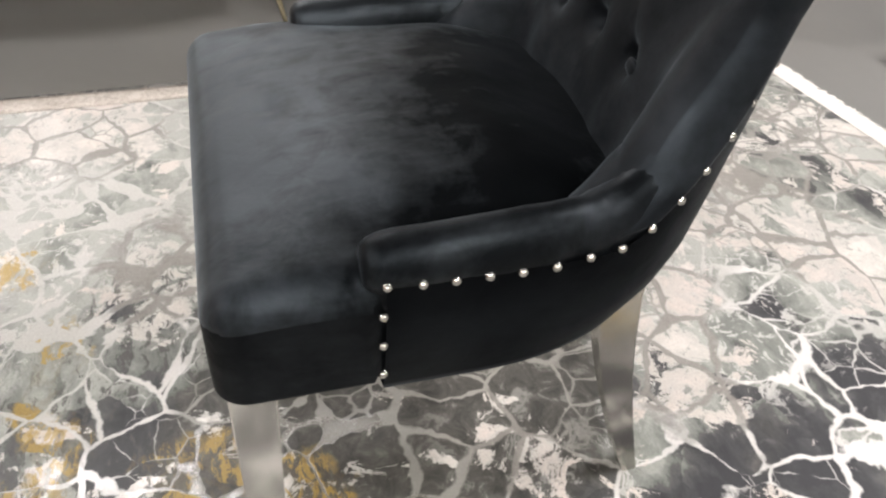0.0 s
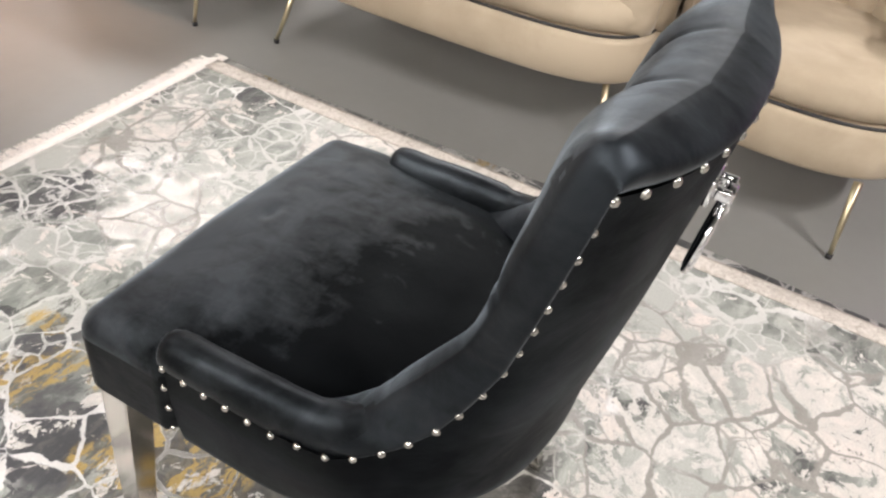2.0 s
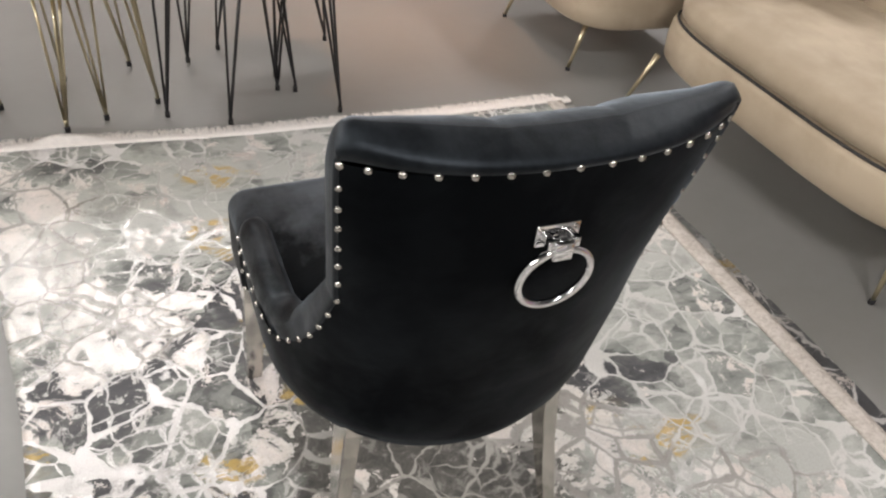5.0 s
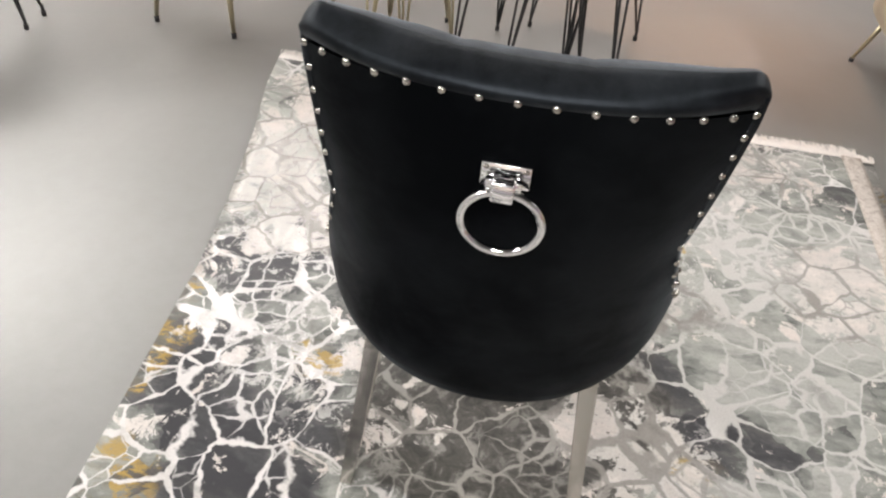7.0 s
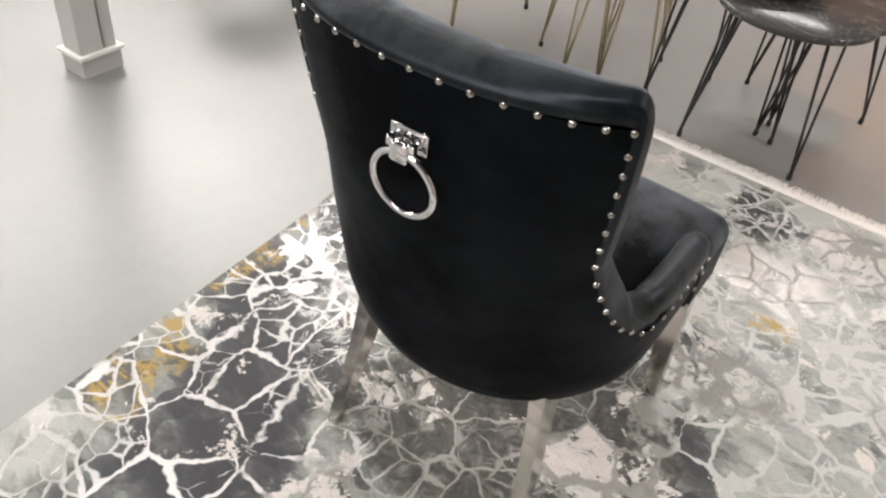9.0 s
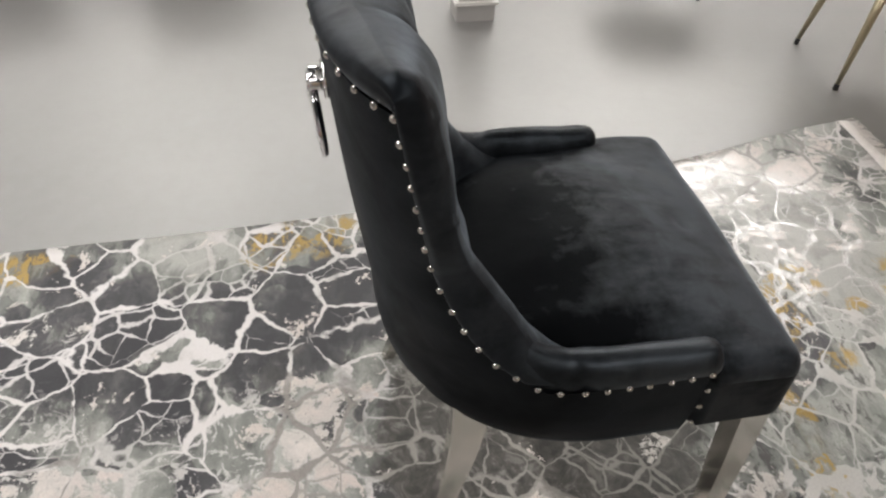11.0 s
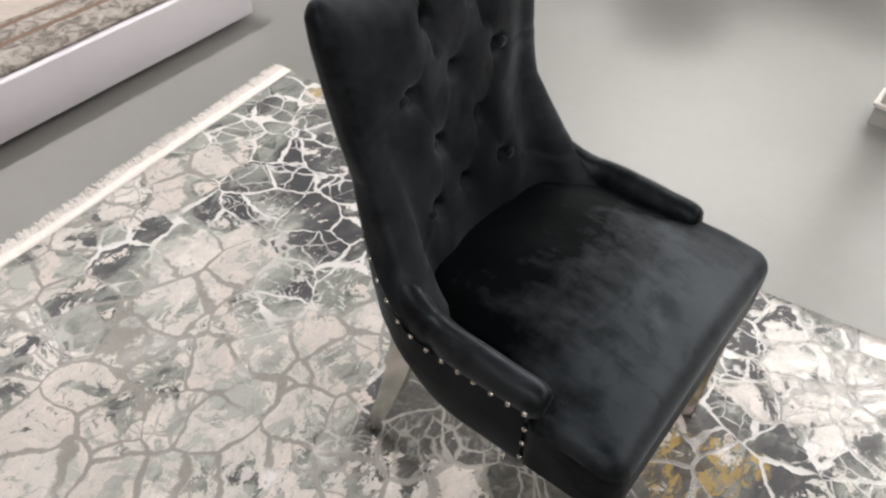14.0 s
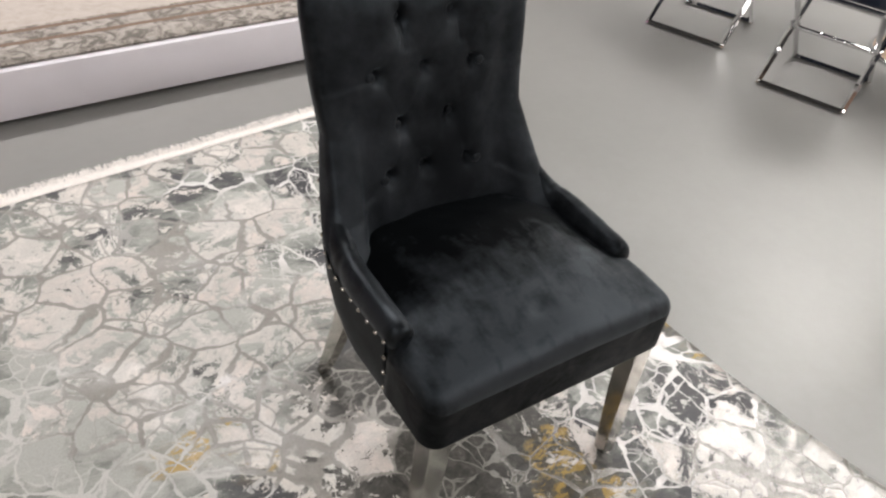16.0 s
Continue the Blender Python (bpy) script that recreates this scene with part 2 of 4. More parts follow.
    def bent(vec, scale, amount, detail=4):
        n = nt.nodes.new("ShaderNodeTexNoise")
        n.inputs["Scale"].default_value = scale
        n.inputs["Detail"].default_value = detail
        nt.links.new(co, n.inputs["Vector"])
        half = node(nt, "ShaderNodeVectorMath", operation="SUBTRACT")
        half.inputs[1].default_value = (0.5, 0.5, 0.5)
        nt.links.new(n.outputs["Color"], half.inputs[0])
        k = node(nt, "ShaderNodeVectorMath", operation="SCALE")
        k.inputs["Scale"].default_value = amount
        nt.links.new(half.outputs[0], k.inputs[0])
        s = node(nt, "ShaderNodeVectorMath", operation="ADD")
        nt.links.new(vec, s.inputs[0])
        nt.links.new(k.outputs[0], s.inputs[1])
        return s.outputs[0]

    def voronoi(vec, scale, feature):
        v = node(nt, "ShaderNodeTexVoronoi", feature=feature)
        v.inputs["Scale"].default_value = scale
        nt.links.new(vec, v.inputs["Vector"])
        return v

    def split(colour):
        n = nt.nodes.new("ShaderNodeSeparateColor")
        nt.links.new(colour, n.inputs[0])
        return n.outputs

    def per_stone(vec, colour, amount):
        """Shifts a pattern from stone to stone, so that it breaks at the cracks."""
        k = node(nt, "ShaderNodeVectorMath", operation="SCALE")
        k.inputs["Scale"].default_value = amount
        nt.links.new(colour, k.inputs[0])
        s = node(nt, "ShaderNodeVectorMath", operation="ADD")
        nt.links.new(vec, s.inputs[0])
        nt.links.new(k.outputs[0], s.inputs[1])
        return s.outputs[0]

    def band(value, lo, hi):
        return ramp(nt, value, [(lo, grey(0)), (hi, grey(1))])

    warp = bent(bent(bent(co, 3.2, 0.10, 2), 13, 0.030, 3), 50, 0.009)
    ragged = bent(bent(co, 6, 0.13), 30, 0.06, 6)
    large, small = 8.2, 16.5
    edge = voronoi(warp, large, "DISTANCE_TO_EDGE").outputs["Distance"]
    cell = voronoi(warp, large, "F1").outputs["Color"]
    fine_edge = voronoi(warp, small, "DISTANCE_TO_EDGE").outputs["Distance"]
    fine_cell = voronoi(warp, small, "F1").outputs["Color"]
    rnd, rnd2 = split(cell), split(fine_cell)
    speck = noise_node(nt, co, 90, 6, 0.78)
    tear = noise_node(nt, co, 24, 8, 0.72, 0.9)
    broad = noise_node(nt, co, 7.0, 5, 0.62, 0.5)
    cloud = noise_node(nt, co, 3.6, 4, 0.6, 0.6)
    wide = noise_node(nt, co, 9.0, 3, 0.6)

    def field(spots, jitter, amount, lo, hi, top=1.0):
        f = calc(nt, "ADD", blobs(nt, ragged, spots), calc(nt, "MULTIPLY", calc(nt, "SUBTRACT", jitter, 0.5), amount))
        return ramp(nt, f, [(lo, grey(0)), (hi, grey(top))])

    dark = field(DARK_SPOTS, rnd2[1], 0.45, 0.02, 0.45)
    pale = field(PALE_SPOTS, broad, 0.6, 0.0, 0.40)
    scrub = field(SCRUB_SPOTS, cloud, 0.8, 0.06, 0.42)
    brown_shade = field(BROWN_SHADE_SPOTS, broad, 0.6, 0.03, 0.22, 0.95)
    shred = noise_node(nt, bent(co, 9, 0.05), 11, 9, 0.70, 0.7)
    plates = calc(nt, "MINIMUM", blobs(nt, ragged, BONE_SPOTS), 0.50)
    plates = calc(nt, "ADD", plates, calc(nt, "MULTIPLY", calc(nt, "SUBTRACT", shred, 0.5), 3.2))
    glare = field(GLARE_SPOTS, cloud, 0.9, 0.0, 0.30)
    plates = calc(nt, "ADD", plates, calc(nt, "MULTIPLY", glare, 0.12))
    plates = calc(nt, "ADD", plates, calc(nt, "MULTIPLY", calc(nt, "SUBTRACT", rnd[2], 0.5), 0.35))
    bone = ramp(nt, plates, [(0.36, grey(0)), (0.41, grey(1))])
    bone = calc(nt, "MULTIPLY", bone, ramp(nt, tear, [(0.40, grey(0.1)), (0.44, grey(1))]))
    near_bone = field(BONE_SPOTS, broad, 0.9, 0.10, 0.34)
    # stones: hard-edged brushed tones that differ from stone to stone
    brush = node(nt, "ShaderNodeMapping")
    brush.inputs["Rotation"].default_value = (0, 0, 0.5)
    brush.inputs["Scale"].default_value = (0.55, 1.35, 1)
    nt.links.new(per_stone(bent(co, 14, 0.05), cell, 2.3), brush.inputs["Vector"])
    tone = noise_node(nt, brush.outputs[0], 9.5, 6, 0.62, 0.7)
    grain = noise_node(nt, brush.outputs[0], 42, 6, 0.7, 0.4)
    level = calc(nt, "ADD", calc(nt, "MULTIPLY", calc(nt, "SUBTRACT", tone, 0.5), 0.85), calc(nt, "MULTIPLY", calc(nt, "SUBTRACT", grain, 0.5), 0.35))
    level = calc(nt, "ADD", level, calc(nt, "MULTIPLY", calc(nt, "SUBTRACT", rnd[0], 0.5), 0.22))
    level = calc(nt, "ADD", level, calc(nt, "SUBTRACT", calc(nt, "MULTIPLY", dark, 0.35), calc(nt, "MULTIPLY", pale, 0.22)))
    level = calc(nt, "SUBTRACT", calc(nt, "ADD", level, 0.5), calc(nt, "MULTIPLY", near_bone, 0.10))
    stone = ramp(nt, level, [(0.24, (0.37, 0.372, 0.342)), (0.36, (0.295, 0.302, 0.272)), (0.42, (0.215, 0.226, 0.204)), (0.52, (0.165, 0.172, 0.156)), (0.57, (0.085, 0.087, 0.082)), (0.70, (0.042, 0.042, 0.045)), (0.82, (0.022, 0.022, 0.026))])
    stone = mixc(nt, brown_shade, stone, ramp(nt, tear, [(0.38, (0.020, 0.018, 0.015)), (0.53, (0.062, 0.058, 0.049)), (0.66, (0.135, 0.128, 0.112))]))
    # torn pale flakes over the stones
    flakes = calc(nt, "MULTIPLY", band(tear, 0.545, 0.575), calc(nt, "MULTIPLY", scrub, calc(nt, "SUBTRACT", 1.0, calc(nt, "MULTIPLY", brown_shade, 0.85))))
    col = mixc(nt, calc(nt, "MULTIPLY", flakes, 0.85), stone, (0.54, 0.525, 0.50))
    # bone and rose plates
    plate = ramp(nt, rnd[1], [(0.0, (0.58, 0.512, 0.468)), (0.5, (0.61, 0.56, 0.515)), (1.0, (0.64, 0.605, 0.565))])
    plate = mixc(nt, calc(nt, "MULTIPLY", band(speck, 0.56, 0.62), 0.5), plate, (0.36, 0.34, 0.31))
    plate = mixc(nt, ramp(nt, shred, [(0.50, grey(0.55)), (0.62, grey(0.0))]), plate, (0.40, 0.392, 0.365))
    plate = mixc(nt, ramp(nt, grain, [(0.50, grey(0.0)), (0.62, grey(0.45))]), plate, (0.47, 0.455, 0.425))
    col = mixc(nt, bone, col, plate)
    # brushed dark flecks where the pattern wears thin
    comb = node(nt, "ShaderNodeMapping")
    comb.inputs["Scale"].default_value = (0.55, 1.6, 1)
    nt.links.new(bent(co, 18, 0.03), comb.inputs["Vector"])
    fleck = band(noise_node(nt, comb.outputs[0], 34, 7, 0.72, 0.5), 0.54, 0.58)
    fleck = calc(nt, "MULTIPLY", fleck, field(FLECK_SPOTS, cloud, 0.9, 0.06, 0.30, 0.85))
    col = mixc(nt, fleck, col, (0.062, 0.060, 0.054))
    # ochre stains, bounded by the smaller stones
    stain = field(OCHRE_SPOTS, broad, 0.9, 0.20, 0.46, 0.82)
    stain = calc(nt, "MULTIPLY", stain, calc(nt, "MULTIPLY", ramp(nt, rnd2[2], [(0.30, grey(0.10)), (0.36, grey(1.0))]), ramp(nt, grain, [(0.46, grey(0.08)), (0.53, grey(1.0))])))
    col = mixc(nt, stain, col, mixc(nt, tear, (0.30, 0.20, 0.045), (0.50, 0.315, 0.045)))
    # cracks
    rough_edge = calc(nt, "ADD", edge, calc(nt, "MULTIPLY", calc(nt, "SUBTRACT", tear, 0.5), 0.05))
    vein_w = calc(nt, "MULTIPLY_ADD", wide, 0.13)
    vein_w.node.inputs[2].default_value = -0.041
    pool = ramp(nt, noise_node(nt, co, 5.0, 4, 0.6, 0.6), [(0.56, grey(0)), (0.66, grey(0.12))])
    vein_w = calc(nt, "ADD", vein_w, calc(nt, "MULTIPLY", pool, calc(nt, "SUBTRACT", 1.0, calc(nt, "MULTIPLY", dark, 0.75))))
    vein = calc(nt, "ADD", calc(nt, "DIVIDE", calc(nt, "SUBTRACT", vein_w, rough_edge), 0.020), 0.5, True)
    thin_w = calc(nt, "MULTIPLY_ADD", cloud, 0.30)
    thin_w.node.inputs[2].default_value = -0.118
    thin_w = calc(nt, "SUBTRACT", thin_w, calc(nt, "MULTIPLY", ramp(nt, rnd[2], [(0.42, grey(0)), (0.48, grey(1))]), 0.3))
    rough_fine = calc(nt, "ADD", fine_edge, calc(nt, "MULTIPLY", calc(nt, "SUBTRACT", tear, 0.5), 0.06))
    thin = calc(nt, "ADD", calc(nt, "DIVIDE", calc(nt, "SUBTRACT", thin_w, rough_fine), 0.035), 0.4, True)
    white = calc(nt, "MAXIMUM", vein, calc(nt, "MULTIPLY", thin, 0.85))
    over_stone = calc(nt, "SUBTRACT", 1.0, calc(nt, "MULTIPLY", near_bone, 0.72))
    col = mixc(nt, calc(nt, "MULTIPLY", white, over_stone), col, mixc(nt, brown_shade, mixc(nt, calc(nt, "MULTIPLY", pale, 0.75), mixc(nt, cloud, (0.68, 0.655, 0.62), (0.58, 0.565, 0.565)), (0.43, 0.425, 0.395)), (0.23, 0.22, 0.195)))
    brown_w = calc(nt, "MULTIPLY_ADD", broad, 0.16)
    brown_w.node.inputs[2].default_value = -0.040
    brown = calc(nt, "ADD", calc(nt, "DIVIDE", calc(nt, "SUBTRACT", brown_w, rough_edge), 0.022), 0.4, True)
    brown = calc(nt, "MAXIMUM", brown, calc(nt, "MULTIPLY", thin, 0.75))
    col = mixc(nt, calc(nt, "MULTIPLY", calc(nt, "MULTIPLY", brown, near_bone), 0.9), col, mixc(nt, speck, (0.15, 0.14, 0.122), (0.29, 0.275, 0.25)))
    weave = noise_node(nt, co, 260, 3, 0.7)
    col = mixc(nt, 0.14, col, ramp(nt, weave, [(0.35, grey(0.05)), (0.65, grey(0.75))]), "OVERLAY")
    nt.links.new(col, b.inputs["Base Color"])
    rr = calc(nt, "MULTIPLY_ADD", speck, 0.3)
    rr.node.inputs[2].default_value = 0.42
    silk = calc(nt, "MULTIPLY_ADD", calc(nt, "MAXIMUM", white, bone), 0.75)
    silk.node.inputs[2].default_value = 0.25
    silk = calc(nt, "MULTIPLY", silk, glare)
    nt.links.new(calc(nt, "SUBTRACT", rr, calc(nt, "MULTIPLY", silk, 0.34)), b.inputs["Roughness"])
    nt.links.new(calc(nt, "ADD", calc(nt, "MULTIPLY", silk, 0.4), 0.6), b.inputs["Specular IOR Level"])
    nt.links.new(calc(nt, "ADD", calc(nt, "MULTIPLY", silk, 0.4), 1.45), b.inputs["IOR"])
    b.inputs["Sheen Weight"].default_value = 0.1
    b.inputs["Sheen Roughness"].default_value = 0.4
    knots = noise_node(nt, co, 420, 2, 0.6)
    relief = calc(nt, "ADD", calc(nt, "MULTIPLY", white, -0.4), calc(nt, "MULTIPLY", knots, 0.35))
    relief = calc(nt, "ADD", relief, calc(nt, "MULTIPLY", bone, 0.35))
    bump(nt, b, calc(nt, "ADD", relief, calc(nt, "MULTIPLY", speck, 0.5)), 0.32, 0.004)
    return m


BLACK_VELVET = velvet("black_velvet", (0.0058, 0.0066, 0.0077), (0.0132, 0.0150, 0.0175), 0.40, (0.76, 0.88, 1.0), 11.0, (0.10, 0.36), 0.54, (0.0, -0.22, 0.0), 0.0, 0.45)
ARM_VELVET = velvet("sleek_black_velvet", (0.0022, 0.0025, 0.0029), (0.0036, 0.0041, 0.0048), 0.16, (0.76, 0.88, 1.0), 13.0, (0.10, 0.55), 0.44)
# Darker copy for the rim: its shade is put into the colour.
SHADED_RIM_VELVET = velvet("shaded_rim_black_velvet", (0.0028, 0.0032, 0.0039), (0.0060, 0.0069, 0.0082), 0.14, (0.74, 0.87, 1.0), 11.0, (0.13, 0.46), 0.48, None, 0.0, 0.6)
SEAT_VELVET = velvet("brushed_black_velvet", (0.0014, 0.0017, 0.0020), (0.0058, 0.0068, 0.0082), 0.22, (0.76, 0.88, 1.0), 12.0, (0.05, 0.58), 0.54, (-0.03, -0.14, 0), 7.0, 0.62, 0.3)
# Two darker copies of the velvet, with shade put into their colour.
SHADED_SIDE_VELVET = velvet("shaded_side_black_velvet", (0.0024, 0.0027, 0.0032), (0.0036, 0.0041, 0.0047), 0.03, (0.78, 0.88, 1.0), 13.0, (0.05, 0.20), 0.52)
SHADED_SHELL_VELVET = velvet("shaded_smooth_black_velvet", (0.0018, 0.0021, 0.0026), (0.0028, 0.0033, 0.0040), 0.05, (0.70, 0.85, 1.0), 6.0, (0.02, 0.08), 0.5)
CREAM_VELVET = velvet("cream_velvet", (0.34, 0.275, 0.20), (0.42, 0.345, 0.255), 0.2, (1.0, 0.93, 0.82), 5.0, (0.2, 0.35), 0.6)
NAVY_VELVET = velvet("navy_velvet", (0.015, 0.018, 0.03), (0.03, 0.036, 0.055), 0.2, (0.85, 0.9, 1.0))
GREY_VELVET = velvet("grey_velvet", (0.12, 0.115, 0.11), (0.17, 0.165, 0.155), 0.2, (1.0, 0.97, 0.93), 5.0, (0.2, 0.4), 0.6)
CHROME = metal("chrome", (0.82, 0.82, 0.83), 0.035)
STEEL = metal("polished_steel", (0.52, 0.50, 0.465), 0.11, 0.05)
NICKEL = metal("nickel_nail", (0.46, 0.445, 0.41), 0.20)
GOLD = metal("brushed_gold", (0.52, 0.455, 0.31), 0.30, 0.05)
BRONZE = painted("bronze_lacquer", (0.34, 0.23, 0.15), 0.4, 0.08)
BLACK_STEEL = painted("black_powder_coat", (0.012, 0.012, 0.013), 0.42, 0.2)
RUBBER = painted("black_rubber", (0.016, 0.015, 0.015), 0.7, 0.2)
WALL = painted("grey_wall_paint", (0.30, 0.295, 0.285), 0.8, 0.03, 1.5)
CEIL = painted("dark_ceiling_paint", (0.06, 0.06, 0.06), 0.85, 0.03, 1.5)
CLAY = painted("terracotta_wall_paint", (0.24, 0.15, 0.11), 0.7, 0.08, 1.2)
WHITE_LACQUER = painted("white_lacquer", (0.62, 0.595, 0.63), 0.35, 0.03)
POST_GREY = painted("grey_post_paint", (0.46, 0.452, 0.43), 0.5, 0.06)
PLINTH_GREY = painted("scuffed_plinth_paint", (0.42, 0.41, 0.39), 0.5, 0.1)
PLASTIC = painted("white_plastic", (0.72, 0.70, 0.66), 0.4, 0.03)
CARD = painted("brown_cardboard", (0.36, 0.20, 0.08), 0.85, 0.1, 14.0)
PINK = painted("pink_film", (0.62, 0.22, 0.50), 0.3, 0.18, 9.0)
PURPLE = painted("purple_film", (0.20, 0.12, 0.34), 0.3, 0.2, 9.0)
ROSE = painted("rose_film", (0.62, 0.08, 0.22), 0.3, 0.2, 9.0)
FLOOR = floor_material()
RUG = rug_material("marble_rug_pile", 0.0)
UNDER_RUG = rug_material("grey_rug_pile", 1.35)
FRINGE = painted("white_cotton_fringe", (0.74, 0.70, 0.66), 0.9, 0.08, 60.0, 500.0, 0.001, 0.2)


def border_material():
    m, nt, b = material("beige_chenille")
    co = world_coord(nt)
    n = noise_node(nt, co, 46, 5, 0.7, 1.4)
    nt.links.new(ramp(nt, n, [(0.35, (0.40, 0.355, 0.305)), (0.6, (0.60, 0.55, 0.50))]), b.inputs["Base Color"])
    b.inputs["Roughness"].default_value = 0.85
    bump(nt, b, n, 0.8, 0.006)
    return m


def marble_top():
    m, nt, b = material("black_marble")
    co = object_coord(nt)
    w = noise_node(nt, co, 5, 6, 0.65, 2.2)
    line = ramp(nt, w, [(0.49, grey(0.0)), (0.50, grey(0.25)), (0.51, grey(0.0))])
    nt.links.new(mixc(nt, line, (0.052, 0.050, 0.047), (0.5, 0.49, 0.47)), b.inputs["Base Color"])
    b.inputs["Roughness"].default_value = 0.24
    b.inputs["Specular IOR Level"].default_value = 0.35
    return m


def display_rug_material():
    """Taupe panel rug: cream ground, blotched band, brown double lines."""
    m, nt, b = material("taupe_panel_rug")
    co = object_coord(nt)
    sep = nt.nodes.new("ShaderNodeSeparateXYZ")
    nt.links.new(co, sep.inputs[0])
    wob = noise_node(nt, co, 9, 4, 0.6)
    y = calc(nt, "ADD", sep.outputs[1], calc(nt, "MULTIPLY", calc(nt, "SUBTRACT", wob, 0.5), 0.012))
    blot = noise_node(nt, co, 17, 6, 0.7, 1.2)
    ground = ramp(nt, blot, [(0.42, (0.13, 0.115, 0.10)), (0.52, (0.30, 0.27, 0.24)), (0.7, (0.42, 0.385, 0.35))])
    inner = ramp(nt, blot, [(0.3, (0.36, 0.31, 0.27)), (0.6, (0.44, 0.39, 0.35))])
    col = mixc(nt, calc(nt, "GREATER_THAN", y, 0.27), ground, inner)
    for at in (0.155, 0.245):
        line = calc(nt, "LESS_THAN", calc(nt, "ABSOLUTE", calc(nt, "SUBTRACT", y, at)), 0.011)
        col = mixc(nt, line, col, (0.16, 0.105, 0.075))
    nt.links.new(col, b.inputs["Base Color"])
    b.inputs["Roughness"].default_value = 0.85
    bump(nt, b, noise_node(nt, co, 300, 3, 0.6), 0.5, 0.003)
    return m


BORDER = border_material()
MARBLE = marble_top()
DISPLAY_RUG = display_rug_material()
GOLD_TOP = metal("gold_mirror_top", (0.70, 0.55, 0.28), 0.12)
LAMP_FACE = bpy.data.materials.new("lamp_diffuser")
LAMP_FACE.use_nodes = True
LAMP_FACE.node_tree.nodes["Principled BSDF"].inputs["Emission Color"].default_value = (1, 0.97, 0.93, 1)
LAMP_FACE.node_tree.nodes["Principled BSDF"].inputs["Emission Strength"].default_value = 6.0


# ---- mesh helpers ----
def mesh_of(name, bm, mat, smooth=True):
    me = bpy.data.meshes.new(name)
    bmesh.ops.recalc_face_normals(bm, faces=bm.faces)
    bm.to_mesh(me)
    bm.free()
    me.materials.append(mat)
    if smooth:
        for p in me.polygons:
            p.use_smooth = True
    return me


def part(name, bm, mat, parent=None, label="", smooth=True):
    ob = new(name, mesh_of(name, bm, mat, smooth))
    ob.parent = parent
    if label:
        ob["label"] = label
    return ob


def twin(name, data, parent, m=None):
    ob = new(name, data)
    ob.parent = parent
    if m is not None:
        ob.matrix_basis = m
    return ob


def root(name, m, label, category, group="", kind=""):
    ob = new(name)
    ob.empty_display_size = 0.1
    ob.matrix_basis = m
    return tagged(ob, label, category, group, kind)


def box(bm, lo, hi, bevel=0.0, seg=2):
    lo, hi = Vector(lo), Vector(hi)
    made = bmesh.ops.create_cube(bm, size=1.0, matrix=Matrix.Translation((lo + hi) / 2) @ Matrix.Diagonal((*(hi - lo), 1)))
    if bevel:
        edges = {e for v in made["verts"] for e in v.link_edges}
        bmesh.ops.bevel(bm, geom=list(edges), offset=bevel, segments=seg, profile=0.5, affect="EDGES")
    return bm


def rounded_box(size, radius, n, shape=None, low=None):
    """A box with rounded edges, cut fine, which shape(p) may bend."""
    bm = bmesh.new()
    bmesh.ops.create_cube(bm, size=2.0)
    bmesh.ops.subdivide_edges(bm, edges=bm.edges[:], cuts=n, use_grid_fill=True)
    half = Vector(size) / 2
    for v in bm.verts:
        q = Vector([math.copysign(abs(math.sin(c * math.pi / 2)) ** 0.9, c) for c in v.co])
        p = Vector([a * b for a, b in zip(q, half)])
        rz = low if low and p.z < 0 else radius
        rad = Vector((radius, radius, rz))
        core = Vector([max(-h + r, min(h - r, c)) for c, h, r in zip(p, half, rad)])
        d = Vector([a / r for a, r in zip(p - core, rad)])
        if d.length > 1e-6:
            d = Vector([a * r for a, r in zip(d.normalized(), rad)])
        v.co = core + d
        if shape:
            v.co = shape(v.co)
    return bm


def tube(bm, points, radii, sides=8, squash=1.0, up=Vector((0, 0, 1))):
    """A tube along points; radii one number or one for each point."""
    pts = [Vector(p) for p in points]
    if not isinstance(radii, (list, tuple)):
        radii = [radii] * len(pts)
    rings = []
    for i, p in enumerate(pts):
        d = (pts[min(i + 1, len(pts) - 1)] - pts[max(i - 1, 0)]).normalized()
        a = d.cross(up)
        a = a.normalized() if a.length > 1e-4 else Vector((1, 0, 0))
        b = a.cross(d).normalized()
        rings.append([bm.verts.new(p + radii[i] * (math.cos(k * 2 * math.pi / sides) * a + squash * math.sin(k * 2 * math.pi / sides) * b)) for k in range(sides)])
    for r0, r1 in zip(rings, rings[1:]):
        for k in range(sides):
            bm.faces.new((r0[k], r0[(k + 1) % sides], r1[(k + 1) % sides], r1[k]))
    bm.faces.new(rings[0])
    bm.faces.new(rings[-1][::-1])
    return bm


def grid_faces(bm, rows):
    for r0, r1 in zip(rows, rows[1:]):
        for k in range(len(r0) - 1):
            quad = (r0[k], r0[k + 1], r1[k + 1], r1[k])
            if len(set(quad)) == 4:
                bm.faces.new(quad)


def table(x, keys):
    """Straight lines between (x, values) keys."""
    if x <= keys[0][0]:
        return keys[0][1]
    for (a, va), (b, vb) in zip(keys, keys[1:]):
        if x <= b:
            k = (x - a) / (b - a)
            return tuple(p + (q - p) * k for p, q in zip(va, vb))
    return keys[-1][1]


def soft_step(v):
    v = max(0.0, min(1.0, v))
    return v * v * (3 - 2 * v)


# ---- the room ----
X0, X1, Y0, Y1 = -5.6, 7.5, -7.2, 6.2


def wall(name, lo, hi, mat, label):
    bm = box(bmesh.new(), lo, hi)
    return tagged(part(name, bm, mat, smooth=False), label, "wall", kind="structure")


